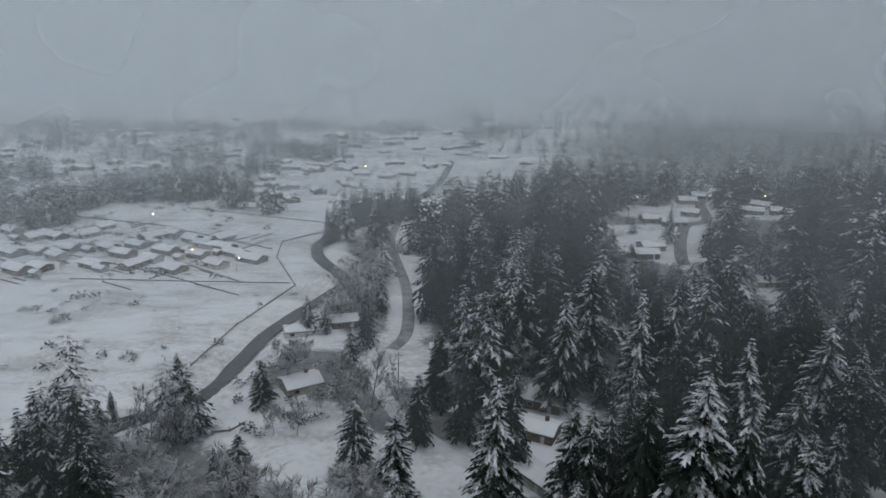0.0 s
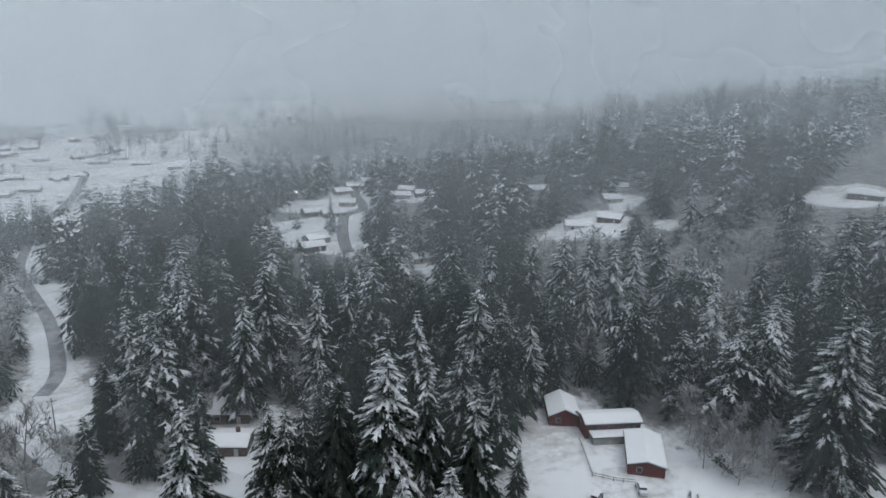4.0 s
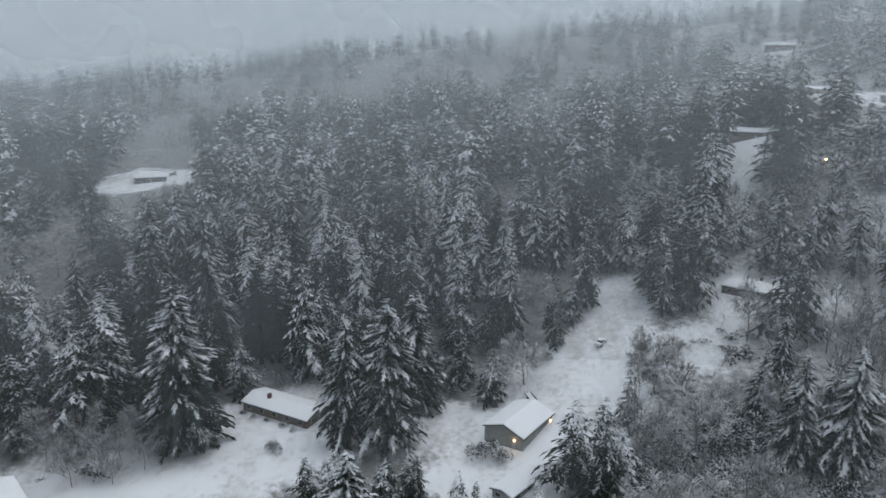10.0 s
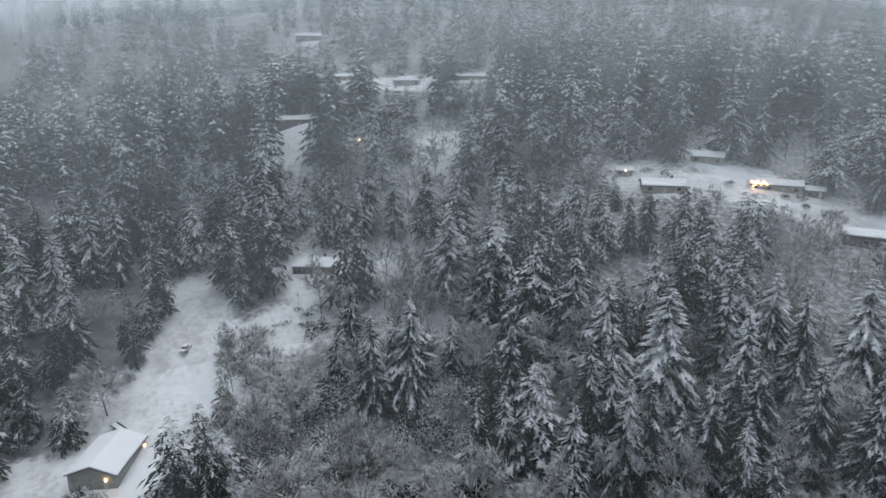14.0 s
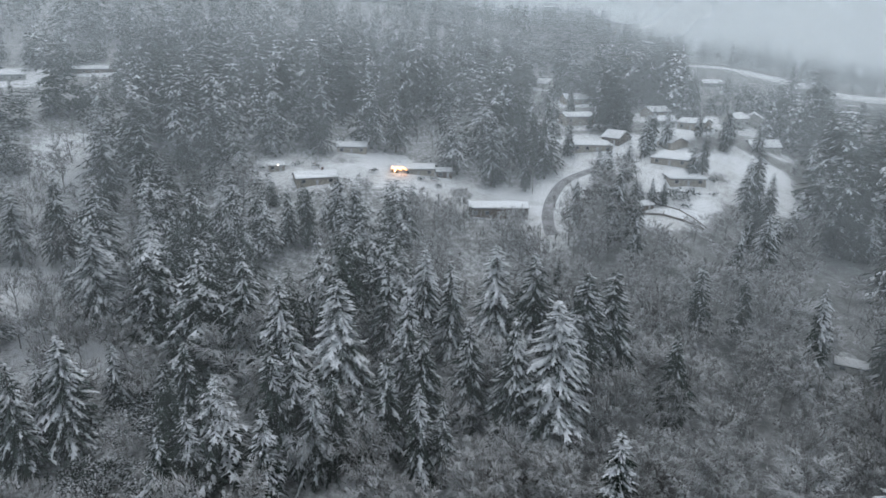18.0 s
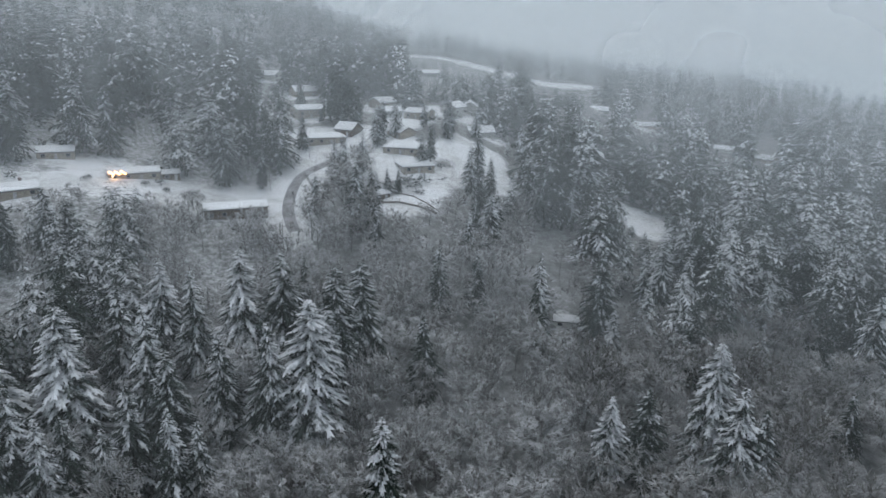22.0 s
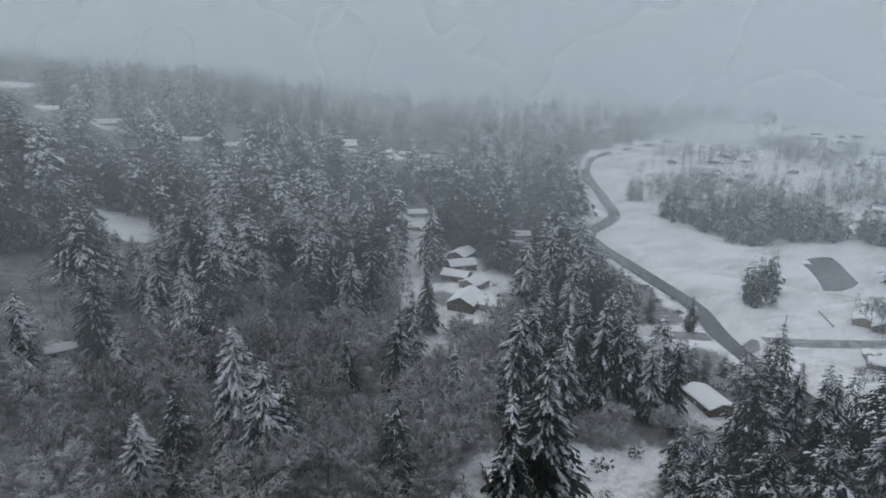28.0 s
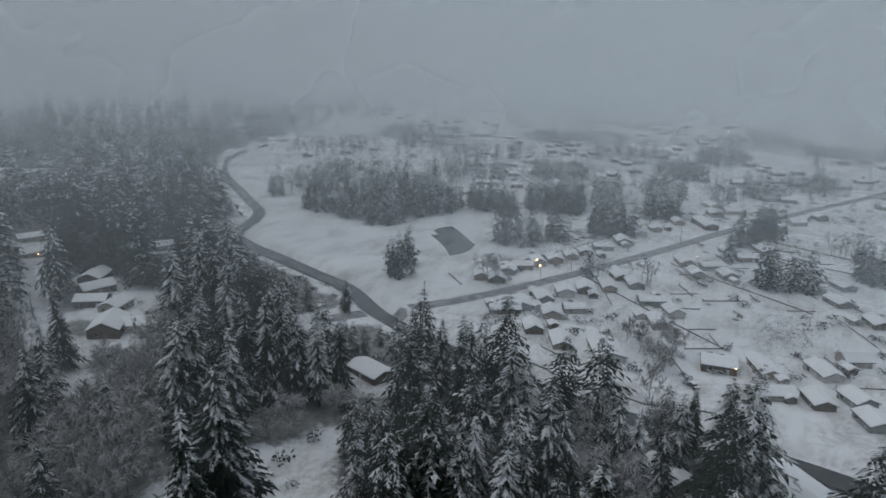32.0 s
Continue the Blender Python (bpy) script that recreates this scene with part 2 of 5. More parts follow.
def slope(x, y):
    r = np.hypot(x, y)
    a = (np.degrees(np.arctan2(x, y)) + 190) % 360 - 190
    i = np.clip(np.searchsorted(AZIMUTHS, a, "right") - 1, 0, len(AZIMUTHS) - 2)
    u = ease(a, AZIMUTHS[i], AZIMUTHS[i + 1])
    j = np.clip(np.searchsorted(RADII, r, "right") - 1, 0, len(RADII) - 2)
    v = np.clip((r - RADII[j]) / (RADII[j + 1] - RADII[j]), 0, 1)
    return (1 - u) * ((1 - v) * HEIGHTS[i, j] + v * HEIGHTS[i, j + 1]) + u * ((1 - v) * HEIGHTS[i + 1, j] + v * HEIGHTS[i + 1, j + 1])


def height(x, y):
    x, y = np.asarray(x, float), np.asarray(y, float)
    z = slope(np.stack([x, x + 9, x - 9, x, x]), np.stack([y, y, y, y + 9, y - 9])).mean(0)
    bed = 1 - ease(near_line(x, y, RIVER) + 2.0 * ease(y, 60, 130), 4.0, 10.0)
    return z + (np.minimum(z - 2.6, -2.2) - z) * bed


def ground_z(x, y):
    return float(height(np.array([x]), np.array([y]))[0])


def mesh_object(name, verts, faces, material, parent=None, label=""):
    """One mesh object from plain arrays; faces all of one size, or a list."""
    me = bpy.data.meshes.new(name)
    me.from_pydata([tuple(v) for v in verts] if not isinstance(verts, np.ndarray) else verts.tolist(), [], [tuple(f) for f in faces] if not isinstance(faces, np.ndarray) else faces.tolist())
    me.materials.append(material)
    ob = new(name, me)
    if parent:
        ob.parent = parent
    if label:
        ob["label"] = label
    return ob


def big_mesh(name, verts, tris, material, **values):
    """A large triangle mesh straight from numpy arrays."""
    me = bpy.data.meshes.new(name)
    me.vertices.add(len(verts))
    me.vertices.foreach_set("co", verts.astype(np.float32).ravel())
    me.loops.add(tris.size)
    me.loops.foreach_set("vertex_index", tris.astype(np.int32).ravel())
    me.polygons.add(len(tris))
    me.polygons.foreach_set("loop_start", np.arange(0, tris.size, 3, dtype=np.int32))
    me.update(calc_edges=True)
    for key, data in values.items():
        me.attributes.new(key, "FLOAT", "POINT").data.foreach_set("value", np.asarray(data, np.float32))
    me.materials.append(material)
    return me


# ---- places kept open ----
ROAD_VALLEY = [(-190, -138), (-217, -123), (-255, -100), (-299, -75), (-360, -44), (-433, -10), (-536, 44), (-622, 92), (-900, 240)]
LANE_NORTH = [(14, 130), (-6, 152), (-16, 179), (-13, 196)]
ROAD_NORTH = [(-13, 196), (-9, 210), (-10, 240), (-13, 267), (-19, 300), (-24, 329), (-24, 358), (-18, 420), (10, 520)]
ROAD_SOUTHWEST = [(-108, -159), (-129, -200), (-151, -236), (-174, -276), (-196, -304), (-212, -330)]
ROAD_SOUTH = [(80, -216), (86, -226), (90, -241), (90, -256), (82, -270)]
ROAD_VILLAGE = [(112, 290), (113, 299), (121, 325), (134, 356), (149, 366), (159, 405), (175, 430)]
TRACK_EAST = [(130, 4), (150, -12), (164, -18), (185, -28), (205, -37), (216, -42)]
# a leafless gully between the firs
GULLY = [(165, -92), (192, -105), (211, -119), (231, -135), (248, -152)]
# x, y, radius of ground with no tall tree
GLADES = [(31, 160, 14), (25, 135, 16), (0, 130, 16), (-40, 150, 18), (-25, 132, 14), (5, 190, 10), (-40, 205, 14),
          (105, 325, 20), (113, 303, 14), (124, 335, 15), (136, 358, 12), (30, 560, 40), (62, 590, 30), (0, 545, 40), (30, 640, 30), (120, 345, 20), (128, 385, 20), (185, 378, 16), (160, 415, 14), (92, 351, 12),
          (107, 112, 20), (118, 92, 20), (100, 82, 20), (122, 62, 22), (140, 45, 16), (108, 66, 18), (92, 94, 13), (86, 104, 12), (92, 105, 16), (140, 62, 22), (160, 52, 16), (125, 78, 20), (140, 92, 10),
          (246, 255, 14), (211, 238, 20), (331, 182, 24), (318, 190, 14), (246, 326, 10), (236, 215, 8),
          (148, -2, 18), (165, -18, 20), (178, -22, 14), (156, 12, 12), (190, -34, 9), (185, -28, 10), (132, 0, 16), (150, 22, 10), (205, -37, 6),
          (209, -76, 14), (182, -64, 10), (196, -70, 5), (298, -101, 10), (285, -95, 8), (270, -93, 6), (522, -191, 12), (368, -195, 24), (357, -236, 12), (400, -170, 8),
          (184, -194, 9), (168, -197, 12), (150, -218, 15), (128, -226, 12), (105, -225, 13), (88, -228, 10), (176, -222, 8),
          (111, -321, 13), (70, -300, 14), (62, -322, 14), (78, -345, 12), (20, -280, 12), (92, -288, 15), (56, -284, 16), (50, -262, 19), (44, -240, 10), (26, -300, 19), (44, -354, 15), (20, -330, 8), (57, -328, 10), (28, -272, 11),
          (166, -414, 10), (132, -376, 12), (81, -353, 10), (82, -513, 10), (-13, -204, 6), (-44, -520, 12), (-80, -528, 14), (-52, -309, 16), (-123, -471, 10), (-149, -466, 10),
          (-181, -241, 12), (-160, -205, 14), (-145, -185, 14), (-172, -222, 12), (-207, -321, 8), (-188, -294, 8), (-273, -535, 10), (-309, -519, 14), (-232, -260, 8),
          (-162, -98, 10), (-92, -102, 10), (-110, -94, 13), (-100, -80, 12), (-120, -178, 8), (60, -730, 45), (-20, -700, 40), (120, -745, 30)]
# verges, banks and lanes that stay in sight
GLADES += [(-21, 329, 6), (-15, 282, 7), (-10, 252, 7), (-7, 221, 7), (-8, 300, 7), (-8, 267, 7), (-17, 187, 6), (-14, 205, 5), (-43, 272, 7), (-57, 196, 8), (-60, 180, 8), (-53, 170, 8), (0, 187, 12), (-7, 179, 10), (-45, 212, 6), (-27, 132, 12), (11, 128, 12), (-28, 152, 10),
           (129, 334, 5), (118, 307, 6), (151, 372, 6), (120, 397, 8), (192, 380, 8), (103, 302, 9), (133, 254, 7), (129, 238, 6), (62, 212, 6)]
GLADES += [(-335, -286, 10), (-284, -250, 10), (-265, -216, 8), (-246, -186, 8), (-235, -162, 8), (-225, -144, 8), (-217, -128, 8), (-226, -159, 7), (-198, -306, 5), (-168, -260, 6), (-143, -225, 6), (-182, -210, 9), (-151, -187, 10), (-172, -225, 10), (-125, -90, 8), (183, -52, 9), (-152, -9, 8), (-163, 19, 10)]
EYE = (0.0, 0.0, 95.0)


def patch_noise(x, y, scale, seed):
    """Smooth value noise, 0 to 1."""
    g = np.random.default_rng(seed).random((97, 97))
    u, v = (x / scale) % 96, (y / scale) % 96
    i, j = np.minimum(u.astype(int), 95), np.minimum(v.astype(int), 95)
    fu, fv = ease(u - i, 0, 1), ease(v - j, 0, 1)
    return (1 - fu) * ((1 - fv) * g[i, j] + fv * g[i, j + 1]) + fu * ((1 - fv) * g[i + 1, j] + fv * g[i + 1, j + 1])


def open_ground(x, y):
    """True where no tall tree stands."""
    ragged = patch_noise(x, y, 7.0, 21)
    shut = near_line(x, y, RIVER) < 13
    for line, wide in ((ROAD_VALLEY, 9), (ROAD_NORTH, 7), (ROAD_SOUTHWEST, 6), (ROAD_SOUTH, 7), (ROAD_VILLAGE, 8), (TRACK_EAST, 8)):
        shut |= near_line(x, y, line) < wide
    for gx, gy, gr in GLADES:
        d = np.hypot(x - gx, y - gy)
        shut |= d < gr * (0.55 + 0.75 * ragged)
    return shut


def screens(x, y, z, h):
    """True where a tree of height h would stand between the lookout and a glade."""
    r = np.hypot(x, y)
    hit = np.zeros(np.shape(x), bool)
    for gx, gy, gr in GLADES:
        gd = math.hypot(gx, gy)
        across = np.abs(x * gy - y * gx) / gd
        along = (x * gx + y * gy) / gd
        sight = EYE[2] + (ground_z(gx, gy) + 1.0 - EYE[2]) * np.clip(along / gd, 0, 1)
        hit |= (along > 0) & (along < gd) & (across < 0.75 * gr * along / gd + 1.0) & (z + h * 0.92 > sight)
    return hit


def side_of_river(x, y):
    """True west of the river, where the open valley lies."""
    line = np.array(RIVER, float)
    poly = np.vstack([line, [(10, 4000), (-5000, 4000), (-5000, -560)]])
    inside = np.zeros(np.shape(x), bool)
    for (x0, y0), (x1, y1) in zip(poly, np.roll(poly, -1, 0)):
        cross = ((y0 > y) != (y1 > y)) & (x < (x1 - x0) * (y - y0) / (y1 - y0 + 1e-9) + x0)
        inside ^= cross
    return inside


# ---- ground sheet ----
def build_ground():
    na = 480
    rad = np.concatenate([[0.0], np.linspace(30, 110, 10), np.linspace(115, 460, 92), np.geomspace(470, 4800, 40)])
    ang = np.linspace(0, 2 * np.pi, na, endpoint=False)
    rr, aa = np.meshgrid(rad[1:], ang, indexing="ij")
    x, y = (rr * np.sin(aa)).ravel(), (rr * np.cos(aa)).ravel()
    z = height(x, y)
    verts = np.column_stack([np.r_[0, x], np.r_[0, y], np.r_[4, z]])
    tris = []
    k = np.arange(na)
    tris.append(np.column_stack([np.zeros(na, int), 1 + (k + 1) % na, 1 + k]))
    for i in range(len(rad) - 2):
        a, b = 1 + i * na + k, 1 + i * na + (k + 1) % na
        c, d = a + na, b + na
        tris += [np.column_stack([a, b, c]), np.column_stack([b, d, c])]
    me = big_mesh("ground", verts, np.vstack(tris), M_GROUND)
    # 0 is open snow, 1 the darker woodland floor colour
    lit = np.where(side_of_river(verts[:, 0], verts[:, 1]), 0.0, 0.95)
    north = ease((np.degrees(np.arctan2(verts[:, 0], verts[:, 1]))), -2, 22)
    lit = np.where((verts[:, 1] > 380) & (verts[:, 0] < 300), lit * north, lit)
    # paler floor over the southeast bearings and the gully, evened out far away
    bearing_deg = np.degrees(np.arctan2(verts[:, 0], verts[:, 1]))
    lit = lit - 0.32 * ease(bearing_deg, 90, 104) * (1 - ease(bearing_deg, 158, 172)) * (lit > 0.5)
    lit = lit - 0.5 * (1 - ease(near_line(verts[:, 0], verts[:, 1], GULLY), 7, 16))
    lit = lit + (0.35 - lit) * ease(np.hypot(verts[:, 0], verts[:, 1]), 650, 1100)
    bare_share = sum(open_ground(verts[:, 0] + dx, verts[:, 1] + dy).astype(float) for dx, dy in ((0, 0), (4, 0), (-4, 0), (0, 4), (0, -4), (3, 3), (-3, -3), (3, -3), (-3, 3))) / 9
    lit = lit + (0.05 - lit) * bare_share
    att = me.attributes.new("floor_tone", "FLOAT", "POINT")
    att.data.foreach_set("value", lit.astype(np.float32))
    me.polygons.foreach_set("use_smooth", np.ones(len(me.polygons), bool))
    ob = new("ground", me)
    tagged(ob, "snow-covered valley floor and wooded hillside", "ground", kind="structure")


def ribbon(name, line, width, lift, material, label, category, level=None, step=4.0):
    """A strip laid along a line, on the ground or at a level."""
    pts = [Vector((*p, 0)) for p in line]
    path = []
    for i in range(len(pts) - 1):
        p0, p1, p2, p3 = pts[max(i - 1, 0)], pts[i], pts[i + 1], pts[min(i + 2, len(pts) - 1)]
        n = max(2, int((p2 - p1).length / step))
        for k in range(n):
            t = k / n
            path.append(0.5 * (2 * p1 + (p2 - p0) * t + (2 * p0 - 5 * p1 + 4 * p2 - p3) * t * t + (3 * p1 - p0 - 3 * p2 + p3) * t ** 3))
    path.append(pts[-1])
    verts, faces = [], []
    for i, p in enumerate(path):
        d = (path[min(i + 1, len(path) - 1)] - path[max(i - 1, 0)]).normalized()
        side = Vector((-d.y, d.x, 0))
        for s in (-1, -0.5, 0, 0.5, 1):
            q = p + side * s * width / 2
            verts.append((q.x, q.y, (ground_z(q.x, q.y) if level is None else level) + lift - (0.25 if abs(s) == 1 and level is None else 0)))
        if i:
            a = (i - 1) * 5
            faces += [(a + k, a + k + 1, a + k + 6, a + k + 5) for k in range(4)]
    ob = mesh_object(name, verts, faces, material)
    return tagged(ob, label, category, kind="structure")


build_ground()
ribbon("water", RIVER[:18], 7.6, 0, M_WATER, "dark slow river between snowy banks", "river", level=-1.0)
ribbon("water", RIVER[17:], 5.6, 0.02, M_WATER, "dark narrow river bend beside a levee", "river", level=-1.0)
ribbon("road", ROAD_VALLEY, 7, 0.3, M_ROAD, "slushy grey valley road", "road")
ribbon("road", ROAD_NORTH, 4.4, 0.3, M_ROAD, "wet dark road beside the woods", "road")
ribbon("road", LANE_NORTH, 4.5, 0.3, M_LANE, "snowy lane between yards", "road")
ribbon("road", ROAD_SOUTHWEST, 5.5, 0.3, M_LANE, "snow-covered lane through the woods", "road")
ribbon("road", ROAD_SOUTH, 4.2, 0.3, M_ROAD, "slushy road climbing the hill", "road")
ribbon("road", ROAD_VILLAGE, 6, 0.3, M_TRACK, "dark wet road curving between houses", "road")


def mist_ring(radius, density, ceiling, label):
    n = 96
    verts, faces = [], []
    for k in range(n):
        a = 2 * math.pi * k / n
        for z in (-20, ceiling * 0.5, ceiling):
            verts.append((radius * math.sin(a), radius * math.cos(a), z))
    for k in range(n):
        a, b = k * 3, ((k + 1) % n) * 3
        faces += [(a, b, b + 1, a + 1), (a + 1, b + 1, b + 2, a + 2)]
    ob = mesh_object("mist_bank", verts, faces, mist_material("mist", density, ceiling))
    tagged(ob, label, "mist", kind="structure")


for mist in ((120, 0.066, 250), (185, 0.088, 300), (250, 0.135, 330), (330, 0.185, 340), (450, 0.21, 360), (620, 0.18, 400), (850, 0.28, 450), (1250, 0.93, 600)):
    mist_ring(*mist, "thin grey winter mist hanging over the valley")


# ---- trees ----
def conifer_arrays(seed, whorls, per, fingers, spread=0.19, both=True, blunt=0.45, bulk=1.0):
    """Crown of a fir of height 1: drooping boughs round the stem, each a feathered spray of short twigs."""
    rng = np.random.default_rng(seed)
    verts, tris, load_shade = [], [], []
    base = 0.07 + 0.06 * rng.random()
    lean = rng.normal(0, 0.008, 2)
    lobes = rng.random(3) * 6.283
    for w in range(whorls):
        f = (w + 0.6 * rng.random()) / whorls
        z0 = base + (1 - base) * f ** 0.95
        reach = spread * ((1 - f) ** 0.72) * (0.84 + 0.32 * rng.random()) + 0.010
        if f < 0.14:
            reach *= 0.62 + 2.7 * f
        turn = rng.random() * 6.283
        for k in range(per):
            if rng.random() < 0.09:
                continue
            a = turn + 6.283 * k / per + rng.normal(0, 0.25)
            ln = reach * (0.74 + 0.36 * rng.random()) * (1 + 0.16 * math.sin(2 * a + lobes[0] + 7 * f))
            wide = bulk * ln * (0.20 + 0.12 * rng.random()) + 0.006
            drop = 0.34 + 0.46 * rng.random() * (1 - 0.4 * f)
            rise = 0.20 * f + 0.04
            ca, sa = math.cos(a), math.sin(a)
            cx, cy = lean * z0
            # snow load with shade put in: lower and inner boughs get a darker tone
            cover = -0.12 + 0.95 * rng.random() + 0.42 * f

            def along(u, side, down):
                rr = ln * u
                return cx + ca * rr - sa * side, cy + sa * rr + ca * side, z0 + ln * (rise * u - drop * u ** 1.65) - down

            for j in range(fingers):
                u = 0.16 + 0.84 * (j + 0.5) / fingers
                half = 0.80 * 0.84 / fingers
                for side in ((-1, 1) if both else ((-1, 1)[(j + k) % 2],)):
                    wd = wide * min(1.0, 0.45 + 1.3 * u) * (1.02 - u) ** blunt * (0.65 + 0.6 * rng.random())
                    o = len(verts)
                    reach_u = u + 0.10 + 0.10 * rng.random()
                    verts += [along(u - half, -side * 0.05 * wd, 0.0), along(min(u + half, 1.0), -side * 0.05 * wd, 0.0), along(reach_u, side * wd, wd * (0.25 + 0.55 * rng.random()))]
                    tris.append((o, o + 1, o + 2) if side > 0 else (o, o + 2, o + 1))
                    load_shade += [cover - 0.55 * (1 - u), cover - 0.5 * (1 - u), cover - 0.38]
            o = len(verts)
            verts += [along(0.86, -0.22 * wide, 0.004), along(0.86, 0.22 * wide, 0.004), along(1.06, 0.0, 0.10 * ln)]
            tris.append((o, o + 2, o + 1))
            load_shade += [cover, cover, cover - 0.25]
    return np.array(verts), np.array(tris), np.array(load_shade)


def trunk_arrays(radius, top=0.97, sides=7, rings=5):
    verts, tris = [], []
    for i in range(rings):
        u = i / (rings - 1)
        for k in range(sides):
            a = 6.283 * k / sides
            r = radius * (1 - u) ** 0.8 + 0.0006 + (radius * 0.35 if i == 0 else 0)
            verts.append((r * math.cos(a), r * math.sin(a), u * top - (0.02 if i == 0 else 0)))
    for i in range(rings - 1):
        for k in range(sides):
            a, b = i * sides + k, i * sides + (k + 1) % sides
            tris += [(a, b, b + sides), (a, b + sides, a + sides)]
    return np.array(verts), np.array(tris), np.full(len(verts), -1.0)


def bare_arrays(seed, limbs, sub, twigs, fine=0.0075):
    """A leafless broadleaf tree of height 1: trunk, forked limbs and a haze of twigs."""
    rng = np.random.default_rng(seed)
    verts, tris = [], []

    def stick(p, q, r0, r1, sides):
        o = len(verts)
        d = q - p
        n = np.cross(d, (0.3, 0.2, 0.9))
        n /= np.linalg.norm(n) + 1e-9
        m = np.cross(d, n)
        m /= np.linalg.norm(m) + 1e-9
        if sides == 2:
            verts.extend([p - n * r0, p + n * r0, q])
            tris.append((o, o + 1, o + 2))
            return
        for c, r in ((p, r0), (q, r1)):
            for k in range(sides):
                a = 6.283 * k / sides
                verts.append(c + r * (math.cos(a) * n + math.sin(a) * m))
        for k in range(sides):
            a, b = o + k, o + (k + 1) % sides
            tris.extend([(a, b, b + sides), (a, b + sides, a + sides)])

    def grow(p, d, ln, r, level):
        mid = p + d * ln * 0.5 + rng.normal(0, 0.04, 3) * ln
        q = mid + (d + rng.normal(0, 0.12, 3) + (0, 0, 0.12)) * ln * 0.5
        stick(p, mid, r, r * 0.75, 4 if level < 2 else 3)
        stick(mid, q, r * 0.75, r * 0.4, 4 if level < 2 else 3)
        n = (limbs, sub, twigs)[level]
        for k in range(n):
            u = 0.3 + 0.7 * (k + rng.random()) / n
            at = p + (mid - p) * (u / 0.5) if u < 0.5 else mid + (q - mid) * (u - 0.5) * 2
            side = rng.normal(0, 1, 3)
            side -= d * side.dot(d)
            side /= np.linalg.norm(side)
            nd = d * 0.6 + side * (0.85 if level else 0.8) + np.array((0, 0, 0.12))
            nd /= np.linalg.norm(nd)
            if level == 2:
                e = at + nd * ln * (0.45 + 0.5 * rng.random())
                stick(at, e, r * 0.4 + fine, 0, 2)
            else:
                grow(at, nd, ln * (0.62 if level == 0 else 0.52) * (1.1 - 0.45 * u) * (0.8 + 0.4 * rng.random()), r * (0.5 if level == 0 else 0.42), level + 1)

    grow(np.zeros(3), np.array((0.0, 0.0, 1.0)), 0.70, 0.0105, 0)
    return np.array(verts), np.array(tris), np.zeros(len(verts))


def spot(az, r):
    return r * math.sin(radians(az)), r * math.cos(radians(az))


def scatter(r0, r1, space, rng):
    """Jittered grid of points over the ring from r0 to r1."""
    n = int(2 * r1 / space) + 1
    gx, gy = np.meshgrid((np.arange(n) - n / 2) * space, (np.arange(n) - n / 2) * space)
    x = gx.ravel() + rng.uniform(-0.45, 0.45, gx.size) * space
    y = gy.ravel() + rng.uniform(-0.45, 0.45, gx.size) * space
    r = np.hypot(x, y)
    keep = (r >= r0) & (r < r1)
    return x[keep], y[keep]


# clumps of woods out in the valley: x, y, radius, share of firs
CLUMPS = [(-225, 350, 26, 0.3), (-195, 425, 22, 0.8), (-165, 432, 22, 0.8), (-140, 440, 16, 0.8), (-215, 390, 16, 0.3), (-142, 525, 18, 0.3), (-122, 400, 9, 1.0), (-94, 686, 30, 0.4),
          (-198, 544, 22, 0.3), (-108, 606, 22, 0.4), (-260, 560, 30, 0.4), (-330, 640, 45, 0.4), (-200, 700, 35, 0.4), (-96, 390, 8, 0.2), (-40, 372, 14, 1.0), (-22, 385, 9, 1.0), (-300, 470, 22, 0.4),
          (-372, -222, 26, 0.75), (-395, -200, 26, 0.7), (-350, -205, 14, 0.5), (-440, -240, 26, 0.6), (-420, -300, 24, 0.3), (-470, -300, 30, 0.4), (-520, -220, 34, 0.6), (-560, -150, 24, 0.7),
          (-420, -160, 13, 0.9), (-400, -140, 8, 0.9), (-440, -120, 20, 0.8), (-470, -90, 14, 0.8), (-520, -60, 16, 0.9), (-500, -100, 12, 0.6), (-360, -255, 10, 0.5), (-640, -250, 50, 0.6), (-700, -120, 40, 0.6),
          (-620, -60, 24, 0.7), (-560, 10, 16, 0.7), (-275, -150, 7, 0.8), (-262, -140, 6, 0.9), (-425, 12, 8, 1.0), (-268, -98, 6, 0.1), (-363, -96, 7, 1), (-346, -113, 12, 0.15), (-395, -72, 13, 0.9), (-452, -52, 12, 0.8), (-402, 0, 6, 0.9), (-402, 49, 8, 0.2), (-608, 44, 20, 0.5), (-607, 86, 11, 0.6), (-383, -305, 9, 0.3), (-728, -30, 27, 0.4), (-306, -39, 7, 0.2), (-245, -103, 6, 0.2), (-523, -16, 11, 0.5),
          (-600, -400, 50, 0.4), (-760, -380, 60, 0.4), 
          (-700, 200, 50, 0.5), (-380, 640, 50, 0.3), (-300, 760, 60, 0.3), (-180, 820, 60, 0.3), (-60, 800, 50, 0.3), (-240, 640, 30, 0.3), (-420, 760, 60, 0.3), (60, 780, 40, 0.5),
          (-150, 620, 25, 0.3), (-800, -200, 60, 0.4), (-680, -330, 40, 0.4), (-820, 100, 60, 0.4), (-620, 130, 30, 0.4), (-520, 300, 40, 0.4), (-330, 410, 24, 0.4), (-280, 395, 22, 0.3), (-560, 220, 24, 0.5), (-480, 120, 14, 0.6), (-365, 60, 9, 0.5), (-330, 20, 10, 0.5), (-900, 0, 60, 0.5), (-300, -60, 7, 0.2)]


STANDS = []


def stand(*trees):
    STANDS.extend(trees)


